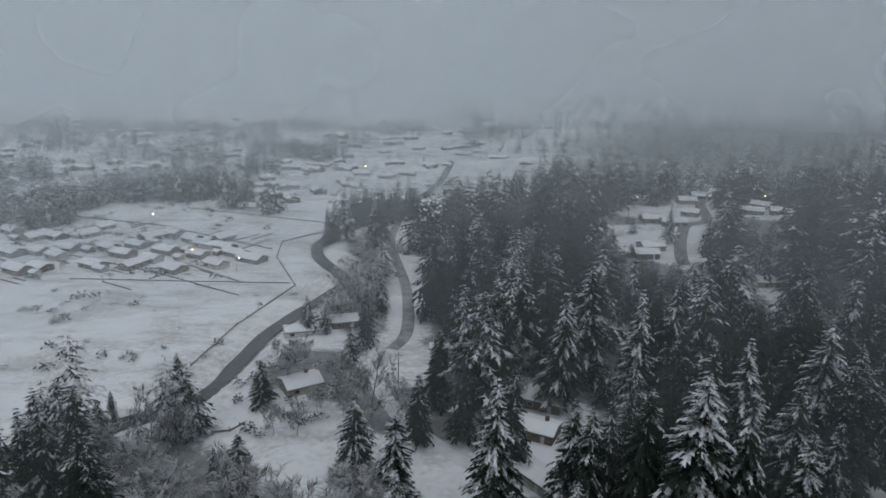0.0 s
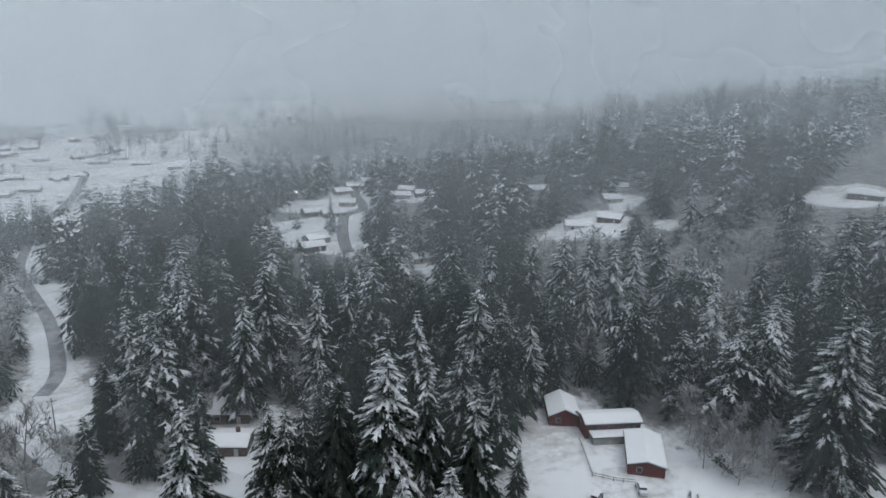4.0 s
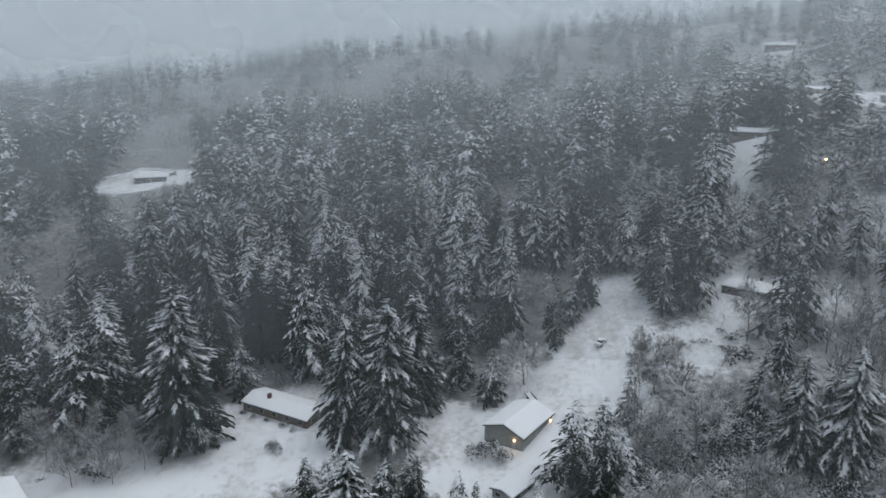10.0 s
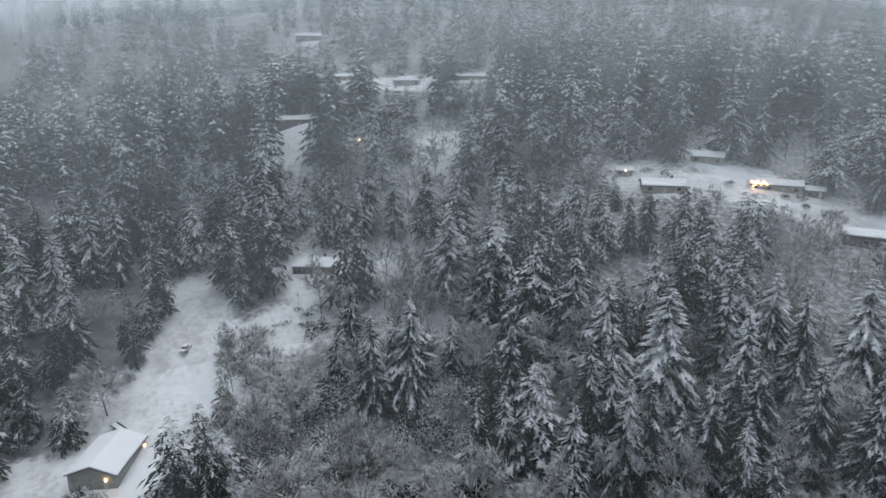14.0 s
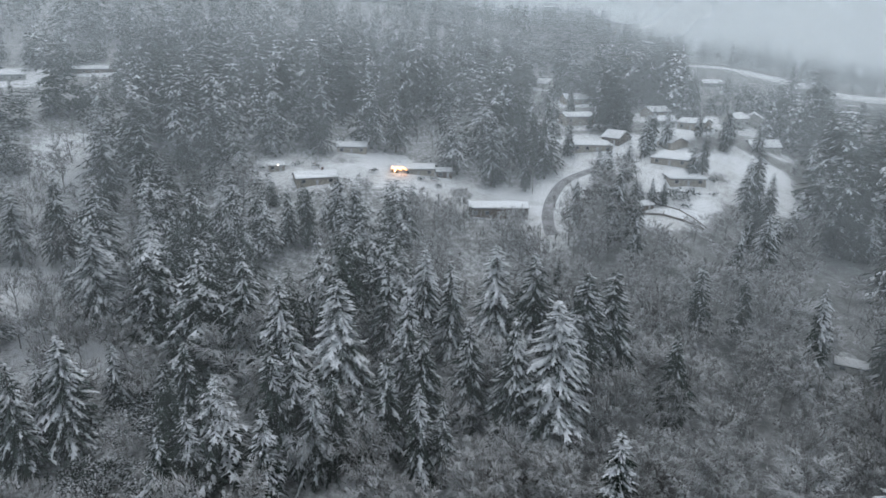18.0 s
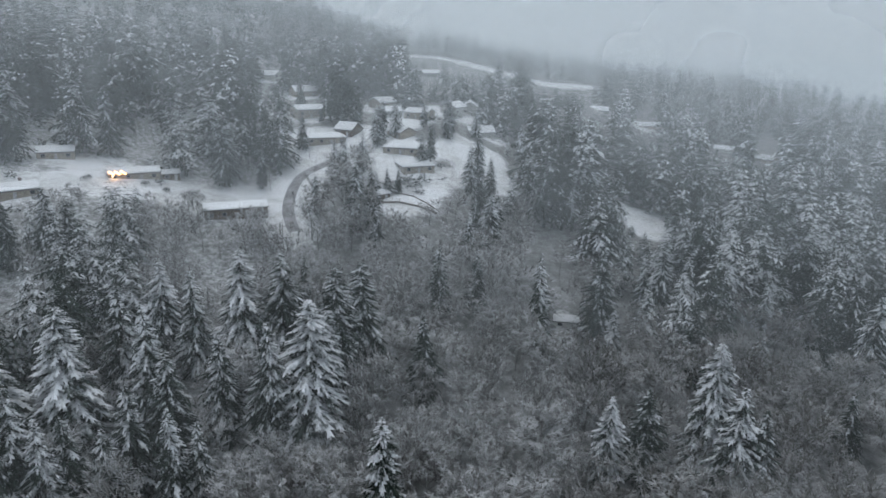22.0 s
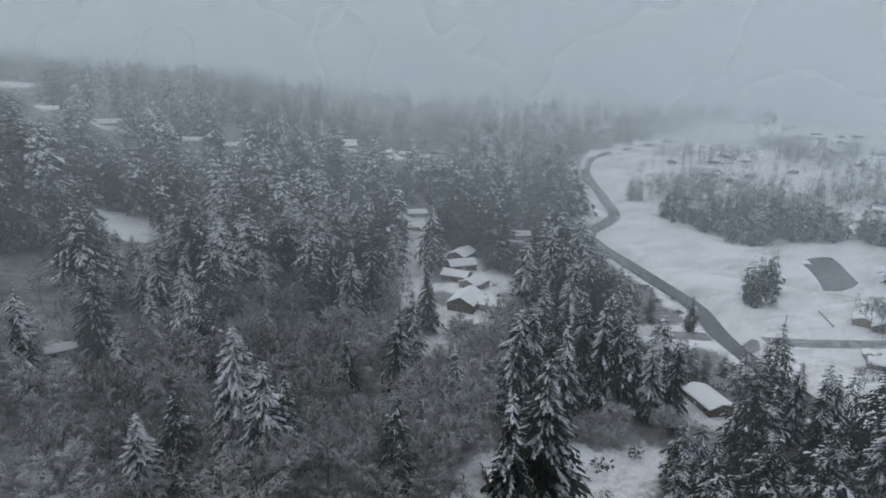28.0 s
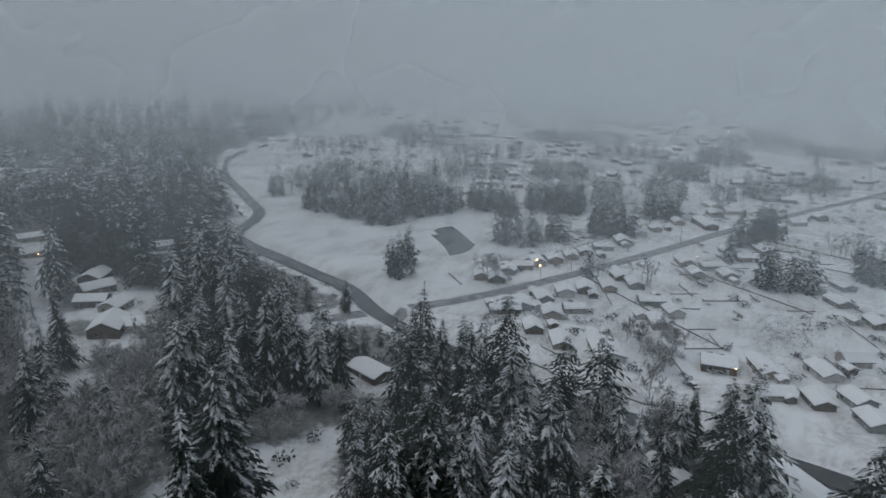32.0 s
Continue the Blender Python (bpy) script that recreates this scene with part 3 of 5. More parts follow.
# the larger firs one by one: x, y, height, girth
stand((-73.1, 119.3, 30, 1), (-66.1, 113.1, 32, 1), (-73.8, 114.5, 28, 1), (-78.2, 114.9, 26, 1), (-62.7, 110.6, 24, 1), (-52.4, 331.9, 22, 1), (-45.1, 329.9, 22, 1), (-31.2, 318.2, 24, 1), (-80, 123, 26, 1.1), (-82, 156, 10, 1), (-64, 156, 18, 1.2), (-42, 210, 14, 1.2), (-36, 210, 12, 1.2), (-24, 185, 13, 1.1), (-44, 160, 14, 1.4), (-63, 131, 14, 1.1), (-38, 120, 17, 1.2), (-15, 126, 22, 1.2), (-2, 142, 19, 1.1), (-6, 118, 22, 1.2), (2, 170, 18, 1), (-19, 230, 16, 1), (-46, 128, 9, 1.1), (-70, 128, 20, 1.2))
stand((-28.4, 332, 22, 1), (-55.1, 327.4, 20, 1), (13.7, 113.9, 32, 1), (33.5, 158.8, 34, 1), (39.6, 210, 32, 1), (29, 203.6, 30, 1), (18.8, 184.8, 30, 1), (9, 179.5, 28, 1), (41.7, 112.8, 30, 1), (29.4, 117.6, 26, 1), (36.3, 117, 26, 1), (32, 114.6, 26, 1), (138.1, 317.5, 30, 1), (115, 325.5, 20, 1), (3, 167.5, 20, 1))
stand((18.8, 131.5, 26, 1), (40.6, 120.1, 24, 1), (45.5, 122.5, 26, 1), (50.2, 107.8, 36, 1.25), (57.8, 125.4, 34, 1), (70, 135.3, 32, 1), (57.6, 106.9, 34, 1), (88, 137.1, 36, 1), (114.3, 171.8, 34, 1), (112.8, 193.2, 30, 1), (44.2, 178.3, 36, 1), (53.9, 161.4, 34, 1), (63.7, 165.2, 34, 1), (85.9, 196.1, 36, 1), (102.6, 133.1, 26, 1), (76.9, 110.2, 26, 1), (141.7, 170.7, 34, 1), (143.8, 160.1, 32, 1), (141.2, 187.4, 30, 1), (75.8, 99.6, 13, 1), (64.9, 99.2, 30, 1), (69.1, 111.7, 34, 1), (36.8, 168.9, 30, 1), (35.4, 194.9, 32, 1))
stand((159.6, 155.2, 34, 1), (169.5, 155.4, 34, 1), (150.3, 154.9, 32, 1), (152.2, 126, 13, 0.7), (234.8, 200, 26, 1), (159.9, 103.4, 32, 1.2), (242.9, 160.5, 28, 1), (140.1, 73.7, 41, 1.5), (191.9, 89.5, 42, 1.1), (216, 120, 36, 1), (230.4, 118.3, 34, 1), (235.5, 78.8, 34, 1), (257.7, 71.7, 34, 1), (214.2, 55.1, 36, 1), (145, 35.5, 34, 1.25), (267.5, 111.7, 30, 1), (277.3, 104.3, 30, 1), (99.8, 75.9, 10, 1), (184.3, 127, 30, 1), (160.6, 124, 28, 1), (158.2, 140.7, 30, 1))
stand((233.9, 75.6, 34, 1), (252.7, 70.6, 34, 1), (203.8, 48.9, 36, 1), (204.4, 36.9, 34, 1), (200.5, 27.6, 36, 1), (259.4, 22.4, 30, 1), (220, 7.8, 32, 1), (146.1, 25.4, 38, 1.3), (163.6, 21.3, 34, 1.2), (260.6, 55.2, 30, 1), (233.9, 93.7, 32, 1), (219.9, 79.1, 32, 1), (197.2, 42.5, 32, 1), (212.2, 21.9, 34, 1), (205.9, 14.3, 30, 1), (217.3, -0.6, 30, 1), (233.6, -11.2, 30, 1), (229.7, -18.7, 30, 1), (200.1, -15, 10, 1), (190.2, -7.9, 8, 1), (200.2, -22.6, 14, 1), (197.8, -3.2, 30, 1), (244.6, 2.6, 28, 1), (228.7, -65.7, 30, 1))
stand((200.1, -49.3, 22, 1), (214.9, -96, 26, 1), (159.7, -68.6, 24, 0.8), (152.7, -62.1, 18, 1), (134.5, -62.8, 28, 1), (134.9, -73.4, 28, 1.35), (137.2, -70, 22, 1), (189.9, -101.7, 10, 1), (176.4, -102.1, 20, 1), (167.6, -104.3, 30, 1.4))
stand((169.9, -123.2, 28, 1.2), (137.1, -87, 18, 1), (122.6, -89, 18, 1), (119.9, -92.9, 22, 1), (100.2, -70.2, 24, 1), (102, -78.6, 22, 1), (212.5, -139.9, 28, 1), (121.6, -114.1, 34, 1.15), (108.2, -112.1, 32, 1.15), (92.7, -93.6, 32, 1), (89.8, -96.6, 32, 1), (92.1, -113.7, 36, 1.4), (147.5, -158.3, 20, 1), (142.3, -161.8, 20, 1), (137.1, -170.5, 22, 1), (131.5, -172.3, 20, 1), (69.4, -149.9, 36, 1.35), (59.7, -151.1, 36, 1.3), (61.4, -172.6, 24, 0.7), (52.4, -125, 34, 1.2), (44.2, -128.7, 38, 1.35), (43.9, -137.2, 32, 1), (43.1, -143.2, 38, 1.3), (78.8, -122.5, 34, 1))
stand((70.9, -116, 30, 1), (80.8, -147.1, 30, 1), (64.8, -127.2, 28, 1), (89.8, -131.3, 32, 1), (90.8, -149, 30, 1), (87.3, -84.2, 24, 1), (84.7, -95.7, 26, 1))
stand((82.2, -99.9, 24, 1), (75.6, -101.1, 22, 1), (75.1, -108.9, 26, 1), (65.6, -107.4, 24, 1), (61.8, -109.8, 20, 1), (208.8, -106.4, 26, 1), (219.3, -101.1, 26, 1), (200.2, -114.7, 28, 1))
stand((40.6, -155, 34, 1.4), (23.2, -147.8, 26, 0.9), (24.6, -110.4, 26, 1.1), (25.9, -189.6, 22, 1), (15.1, -194.5, 22, 1), (-4.3, -185.6, 32, 0.75), (-22.1, -196, 30, 1.1), (-25.4, -186.1, 18, 1.2), (-20.3, -135, 22, 1.3), (-27.9, -136.4, 24, 1.1), (-41.2, -137, 36, 1.2), (-48.4, -240.4, 24, 1), (-57.2, -254.1, 24, 1), (-67.6, -276.5, 28, 1), (-15.4, -267, 18, 1), (-5, -281.1, 16, 1), (24.5, -263.3, 20, 1), (19.9, -254.1, 18, 1), (58.9, -220.4, 26, 1), (49.2, -207.6, 18, 1), (20.2, -219.5, 18, 1), (14.3, -229.6, 22, 1), (-42.8, -230.1, 20, 1), (-38.9, -224.3, 20, 1))
stand((-43.9, -126.9, 32, 1), (-50, -129.2, 26, 1), (-74.9, -211.6, 22, 1), (-65.9, -186, 16, 1), (-86.5, -290.9, 28, 1), (-90.6, -283.1, 28, 1), (-68.7, -262.9, 26, 1), (-56.5, -249.9, 26, 1), (-44.1, -221.3, 26, 1.2), (-101.6, -253.2, 30, 1), (-77, -152.9, 20, 1), (-102.4, -160.2, 26, 1), (-119.8, -178.4, 26, 1), (-103.1, -138.4, 18, 1), (-67.3, -111.3, 26, 1), (-87.1, -142.4, 30, 1), (-149.6, -162.9, 34, 1), (-168.4, -170.7, 34, 1), (-164.1, -159.5, 34, 1), (-158.7, -150, 32, 1), (-221.4, -199.9, 20, 1), (-113.9, -119.4, 34, 1), (-133.5, -113.1, 32, 1), (-136, -109.8, 30, 1))
stand((-138.3, -106.4, 28, 1), (-77.4, -85.2, 36, 1))
stand((-88, -87, 40, 1.3), (-110, -120.9, 34, 1), (-139.9, -100.9, 26, 1), (-147.9, -99.2, 24, 1), (-205.2, -134.9, 14, 1), (-106, -192.3, 30, 1), (-166.9, -288.7, 30, 1), (-130.9, -117.8, 32, 1), (-115.7, -109.6, 32, 1), (-105.8, -245.2, 28, 1), (-97.2, -204.7, 28, 1), (-98.3, -193.5, 28, 1))
stand((-106.3, -61, 30, 1), (-116.5, -56, 30, 1), (-147.5, -47.9, 32, 1), (-148.9, -43.6, 26, 1), (-158.6, -82.2, 24, 1), (-158.3, -77.5, 24, 1), (-167.5, -76.8, 24, 1), (-153.7, -63.7, 28, 1), (-164.8, -66, 26, 1), (-108.8, -45, 26, 1), (-113.8, -36.4, 24, 1), (-130.2, -33.2, 30, 1), (-143.8, -20.4, 26, 1), (-157.5, -7.5, 22, 1), (-166.2, -5.3, 20, 1), (-159.4, 2.6, 28, 1), (-162, 9.1, 20, 1), (-118.5, -45.7, 26, 1), (-130.2, -29.3, 26, 1), (-104.7, -56.6, 26, 1), (-135.6, -22.1, 22, 1), (-142.9, -15.6, 22, 1), (-142.9, -9.7, 20, 1), (-363.6, -5.8, 20, 1.2))


stand((104, -333, 20, 1), (85, -378, 17, 1), (68, -262, 16, 1), (43, -277, 17, 1), (40, -312, 18, 1.2), (62, -297, 17, 1), (67, -291, 12, 1), (77, -254, 16, 1), (76, -227, 16, 1.1), (55, -225, 20, 1), (23, -276, 22, 1), (17, -269, 17, 1), (20, -239, 13, 1), (13, -248, 14, 1), (7, -316, 17, 1), (37, -390, 17, 1), (31, -526, 28, 1))
stand((158, -235, 27, 1), (114, -236, 27, 1), (191, -228, 29, 1), (179, -248, 30, 1), (158, -271, 25, 1), (101, -240, 16, 1), (98, -277, 15, 1), (70, -305, 14, 1), (84, -312, 16, 1), (120, -338, 18, 1), (95, -330, 15, 1.1), (66, -345, 16, 1), (52, -312, 13, 1.1), (28, -320, 15, 1), (100, -362, 18, 1))
stand((58, -244, 9, 1.2), (54, -245, 10, 1.2), (50, -246, 9, 1.2), (45, -269, 15, 1), (68, -287, 18, 1), (72, -249, 20, 1), (40, -305, 14, 1), (98, 73, 12, 0.7))


# dark cedars that shed their snow: x, y, height
CEDARS = [(182, 70, 33), (183, 65, 32), (188, 60, 31), (192, 56, 31), (198, 53, 29)]


# leafless trees one by one: x, y, height
BARE_TREES = [(121, 90, 11), (130, 84, 11), (129, 78, 9), (134, 94, 12), (123, 82, 8), (136, 85, 11), (142, 104, 12), (130, 102, 12), (135, 77, 8), (126, 86, 12), (127, 95, 10), (184, -69, 17),
              (165, -37, 15), (167, -41, 14), (179, -40, 10), (177, -48, 10), (21, 155, 13), (16, 157, 12), (23, 170, 14), (-26, 226, 11), (-31, 238, 10)]
BARE_TREES += [(-18, 290, 12), (-33, 308, 10), (-21, 266, 10), (-30, 290, 9), (13, 142, 10), (-29, 157, 9), (-32, 146, 9), (-22, 154, 10), (-38, 147, 8),
               (7, 160, 11), (-124, -99, 12), (-136, -93, 12), (-121, -103, 10), (9, -155, 17), (-3, -151, 16), (-14, -146, 15), (-148, -79, 10), (-220, -81, 9)]
BARE_TREES += [(-216, -18, 11), (-229, -28, 11), (-232, -17, 12), (-240, -22, 11), (-222, -22, 10), (-236, -34, 10), (-192, -19, 13)]


def alders(x, y):
    """True on the lower southwest slope, where the leafless trees are brown alders."""
    return y < -40 and -0.75 * -y < x < -0.08 * -y and math.hypot(x, y) < 235


def woods(x, y, rng):
    """For each point: is there a tree, and is it a fir?"""
    valley = side_of_river(x, y)
    r = np.hypot(x, y)
    az = np.degrees(np.arctan2(x, y)) % 360
    leafless = patch_noise(x, y, 55, 3) * 0.6 + patch_noise(x, y, 21, 5) * 0.4
    share = np.where((az > 112) & (az < 228) & (r < 260), 0.42, 0.72)
    share = np.where((az > 8) & (az < 62) & (r < 330), 0.60, share)
    share = np.where((az > 60) & (az < 125) & (r > 380), 0.52, share)
    share = np.where((az > 300) | (az < 12), 0.55, share)
    share = np.where((az > 103) & (az < 126) & (r < 178), 0.0, share)
    share = np.where((az > 160) & (az < 222) & (r < 215), 0.3, share)
    share = np.where((az > 126) & (az < 160) & (r < 240), np.where(r > 165, 0.52, 0.40), share)
    share = np.where(near_line(x, y, GULLY) < 13, 0.0, share)
    fir = leafless < share
    there = ~valley & (rng.random(len(x)) < np.where((az > 8) & (az < 62) & (r < 330), 0.80, 0.93))
    signed = (az + 180) % 360 - 180
    thin = ease(signed, np.where(r < 520, -4.0, 4.0), np.where(r < 520, 12.0, 34.0)) + ease(-signed, 100, 101)
    there &= (r < 400) | (rng.random(len(x)) < thin + 0.04)
    there &= fir | (rng.random(len(x)) < np.where(r < 330, 0.75, 0.36))
    draw = rng.random(len(x))
    far_patch = (r > 520) & (patch_noise(x, y, 60, 11) * 0.6 + patch_noise(x, y, 25, 13) * 0.4 > np.where(r > 800, 0.43, 0.52))
    there |= far_patch & (signed < 34) & (signed > -20)
    there = np.where(valley, far_patch, there)
    fir = np.where(valley, draw < 0.22, fir)
    there &= ~open_ground(x, y)
    for sx, sy, sh, sw in STANDS + [(*c, 0.9) for c in CEDARS]:
        there &= np.hypot(x - sx, y - sy) > np.where(fir, 0.16 * sh * sw + 1.5, 3.0)
    return there, fir


def joined(name, spots, shapes, material, label, category, lo=-1.0, hi=0.5):
    """Many trees in one mesh: spots are rows of x, y, z, height, turn, girth."""
    vs, ts, ls, ds, o = [], [], [], [], 0
    shade = np.random.default_rng(len(spots)).uniform(lo, hi, len(spots))
    for i, (x, y, z, h, turn, girth) in enumerate(spots):
        v, t, ld = shapes[i % len(shapes)]
        c, s = math.cos(turn), math.sin(turn)
        q = np.column_stack([(v[:, 0] * c - v[:, 1] * s) * h * girth + x, (v[:, 0] * s + v[:, 1] * c) * h * girth + y, v[:, 2] * h + z])
        vs.append(q)
        ls.append(ld)
        # snow withheld by bearing and range stands in for dimmer light there
        toward = math.degrees(math.atan2(x, y))
        dimming = 0.95 if -10 < toward < 45 else 0.75 if 45 <= toward < 66 else 0.3 if 66 <= toward < 104 else (0.35 if math.hypot(x, y) < 300 else 0.6) if 104 <= toward < 165 else 0.6 if -150 < toward < -60 else 0.25
        dimming += 0.12 * min(1.0, max(0.0, (math.hypot(x, y) - 260) / 200))
        if math.hypot(x, y) > 450:
            dimming = 0.5 if 62 < toward < 170 else 0.2
        ds.append(np.full(len(v), shade[i] - dimming))
        ts.append(t + o)
        o += len(v)
    if not vs:
        return
    ob = new(name, big_mesh(name, np.vstack(vs), np.vstack(ts), material, load_shade=np.concatenate(ls), dust_dim=np.concatenate(ds)))
    tagged(ob, label, category, kind="stuff")


def merged(a, b):
    return np.vstack([a[0], b[0]]), np.vstack([a[1], b[1] + len(a[0])]), np.r_[a[2], b[2]]


def shared_mesh(name, arrays, material, extra=0.0):
    return big_mesh(name, arrays[0], arrays[1], material, load_shade=arrays[2] + extra)


def plant_forest():
    rng = np.random.default_rng(7)
    near_crowns = [shared_mesh("crown", conifer_arrays(100 + k, 33, 11, 4, 0.19 + 0.008 * k, bulk=0.82), M_NEEDLE) for k in range(6)]
    broad_crowns = [shared_mesh("crown", conifer_arrays(150 + k, 42, 13, 5, 0.19, bulk=0.72), M_NEEDLE, 0.06) for k in range(3)]
    # snow taken off the northern crowns stands in for dimmer light on them
    dim_crowns = [shared_mesh("crown", conifer_arrays(170 + k, 33, 11, 4, 0.2, bulk=0.82), M_NEEDLE, -0.14) for k in range(4)]
    near_trunk = shared_mesh("trunk", trunk_arrays(0.014), M_BARK)
    alder_near = [shared_mesh("branches", bare_arrays(220 + k, 11, 8, 17, 0.0042), M_ALDER) for k in range(3)]
    bare_near = [shared_mesh("branches", bare_arrays(200 + k, 11, 8, 17, 0.0042), M_TWIG) for k in range(4)]
    mid_firs = [merged(conifer_arrays(300 + k, 20, 8, 6, 0.20 + 0.012 * k, False, 0.45, 1.35), trunk_arrays(0.013, 0.5, 4, 2)) for k in range(5)]
    half_firs = [conifer_arrays(380 + k, 13, 6, 3, 0.20 + 0.012 * k, False, 0.3, 1.9) for k in range(6)]
    far_firs = [conifer_arrays(400 + k, 11, 5, 2, 0.15 + 0.012 * k, False, 0.4, 1.9) for k in range(5)]
    bare_mid = [bare_arrays(500 + k, 9, 6, 12, 0.0058) for k in range(4)]
    bare_far = [bare_arrays(600 + k, 3, 2, 6, 0.017) for k in range(4)]
    mids, halves, fars, bares, far_bares = [], [], [], [], []
    singles, bare_singles = 0, 0
    for sx, sy, sh, sw in STANDS:
        singles += 1
        single_fir((sx, sy, ground_z(sx, sy) - 0.2, sh, rng.uniform(0, 6.28), sw * rng.uniform(0.92, 1.08)), dim_crowns[int(rng.integers(4))] if sx < 95 and sy > 60 else broad_crowns[int(rng.integers(3))] if sw >= 1.2 else near_crowns[int(rng.integers(6))], near_trunk)
    dark_crowns = [shared_mesh("crown", conifer_arrays(190 + k, 30, 10, 5, 0.16), M_NEEDLE, -0.75) for k in range(2)]
    for k, (sx, sy, sh) in enumerate(CEDARS):
        singles += 1
        tree = single_fir((sx, sy, ground_z(sx, sy) - 0.2, sh, 1.3 * k, 1.25), dark_crowns[k % 2], near_trunk)
        tagged(tree, "dark green cedar with little snow on its boughs", "tree", group="dark cedars")
    for sx, sy, sh in BARE_TREES:
        bare_singles += 1
        single_bare((sx, sy, ground_z(sx, sy) - 0.2, sh, rng.uniform(0, 6.28), rng.uniform(0.9, 1.2)), bare_near[int(rng.integers(4))])
    for cx, cy, cr, cf in CLUMPS:
        n = int(cr * cr * 3.14 / (15 if cr < 28 else 46 if cr < 42 else 80))
        a, q = rng.uniform(0, 6.283, n), cr * np.sqrt(rng.uniform(0, 1, n))
        for kx, ky in zip(cx + q * np.cos(a), cy + q * np.sin(a)):
            if near_line(np.array([kx]), np.array([ky]), ROAD_VALLEY)[0] < 8:
                continue
            if rng.random() < (cf if math.hypot(kx, ky) < 470 else 0.45 * cf):
                (halves if math.hypot(kx, ky) < 560 else fars).append((kx, ky, ground_z(kx, ky) - 0.2, rng.uniform(12, 25), rng.uniform(0, 6.28), rng.uniform(0.85, 1.2)))
            else:
                (bares if math.hypot(kx, ky) < 300 else far_bares).append((kx, ky, ground_z(kx, ky) - 0.2, rng.uniform(9, 18), rng.uniform(0, 6.28), rng.uniform(0.9, 1.2)))
    for r0, r1, space in ((95, 330, 10.2), (330, 520, 11.5), (520, 700, 14.5), (700, 1050, 20), (1050, 1500, 32)):
        x, y = scatter(r0, r1, space, rng)
        there, fir = woods(x, y, rng)
        x, y, fir = x[there], y[there], fir[there]
        z = height(x, y)
        h = np.where(fir, rng.uniform(16, 36, len(x)), rng.uniform(10, 21, len(x)))
        h = np.where(side_of_river(x, y), h * 0.5, h)
        h = np.where((np.hypot(x, y) > 480) & (np.degrees(np.arctan2(x, y)) > 4) & (np.degrees(np.arctan2(x, y)) < 42), h * 0.6, h)
        for _ in range(3):
            bad = screens(x, y, z, h)
            h = np.where(bad, h * 0.62, h)
        keep = ~screens(x, y, z, h) & (h > np.where(np.hypot(x, y) < 210, 10.0, 6.0))
        order = np.argsort(np.hypot(x, y))
        for i in order:
            if not keep[i]:
                continue
            rr = math.hypot(x[i], y[i])
            row = (x[i], y[i], z[i] - 0.2, h[i], rng.uniform(0, 6.28), rng.uniform(1.0, 1.5))
            if fir[i]:
                if singles < 310 and rr < 330:
                    singles += 1
                    single_fir(row, near_crowns[int(rng.integers(6))], near_trunk)
                elif rr < 285:
                    mids.append(row)
                elif rr < 520:
                    halves.append(row)
                else:
                    fars.append(row)
            else:
                row = (*row[:5], row[5] * rng.uniform(0.75, 1.1))
                if bare_singles < 240 and rr < 330:
                    bare_singles += 1
                    single_bare(row, alder_near[int(rng.integers(3))] if alders(x[i], y[i]) else bare_near[int(rng.integers(4))])
                elif rr < 280:
                    bares.append(row)
                else:
                    far_bares.append(row)
    # the leafless slope below the shelf is one close canopy
    x, y = scatter(100, 238, 9.0, rng)
    bearing = np.degrees(np.arctan2(x, y)) % 360
    keep = (bearing > 146) & (bearing < 226) & ~open_ground(x, y) & (rng.random(len(x)) < 0.62)
    for sx, sy, sh, sw in STANDS:
        keep &= np.hypot(x - sx, y - sy) > 4.5
    x, y = x[keep], y[keep]
    z = height(x, y)
    h = rng.uniform(9, 17, len(x))
    keep = ~screens(x, y, z, h)
    bares += [(px, py, pz - 0.2, ph, rng.uniform(0, 6.28), rng.uniform(0.95, 1.3)) for px, py, pz, ph in zip(x[keep], y[keep], z[keep], h[keep])]
    joined("fir_wood", mids, mid_firs, M_NEEDLE, "dense snow-dusted fir forest on the hillside", "forest")
    joined("hill_fir_wood", halves, half_firs, M_NEEDLE, "snow-dusted firs across the upper hillside", "forest")
    joined("far_fir_wood", fars, far_firs, M_NEEDLE, "distant snow-dusted conifer forest in mist", "forest")
    joined("bare_wood", [b for b in bares if not alders(b[0], b[1])], bare_mid, M_TWIG, "leafless frosted broadleaf woodland", "forest")
    joined("alder_wood", [b for b in bares if alders(b[0], b[1])], bare_mid, M_ALDER, "brown leafless alder woodland with little snow", "forest")
    joined("far_bare_wood", far_bares, bare_far, M_TWIG, "distant leafless grey woodland", "forest")
    print("trees", singles, len(mids), len(fars), bare_singles, len(bares), len(far_bares))


def single_fir(row, crown, trunk):
    x, y, z, h, turn, girth = row
    tree = new("fir_tree")
    tree.matrix_basis = Matrix.LocRotScale((x, y, z), Euler((0, 0, turn)), (h * girth, h * girth, h))
    for name, me in (("trunk", trunk), ("crown", crown)):
        p = new(name, me)
        p.parent = tree
    tagged(tree, "tall fir with drooping branches under fresh snow", "tree", group="firs on the hillside")
    return tree


def single_bare(row, branches):
    x, y, z, h, turn, girth = row
    tree = new("bare_tree", branches)
    tree.matrix_basis = Matrix.LocRotScale((x, y, z), Euler((0, 0, turn)), (h * girth, h * girth, h))
    tagged(tree, "leafless broadleaf tree with frosted twigs", "tree", group="bare trees on the slope")


plant_forest()


# ---- buildings and smaller things ----
def part(name, bm, material, parent, label=""):
    me = bpy.data.meshes.new(name)
    bm.to_mesh(me)
    bm.free()
    me.materials.append(material)
    ob = new(name, me)
    ob.parent = parent
    if label:
        ob["label"] = label
    return ob


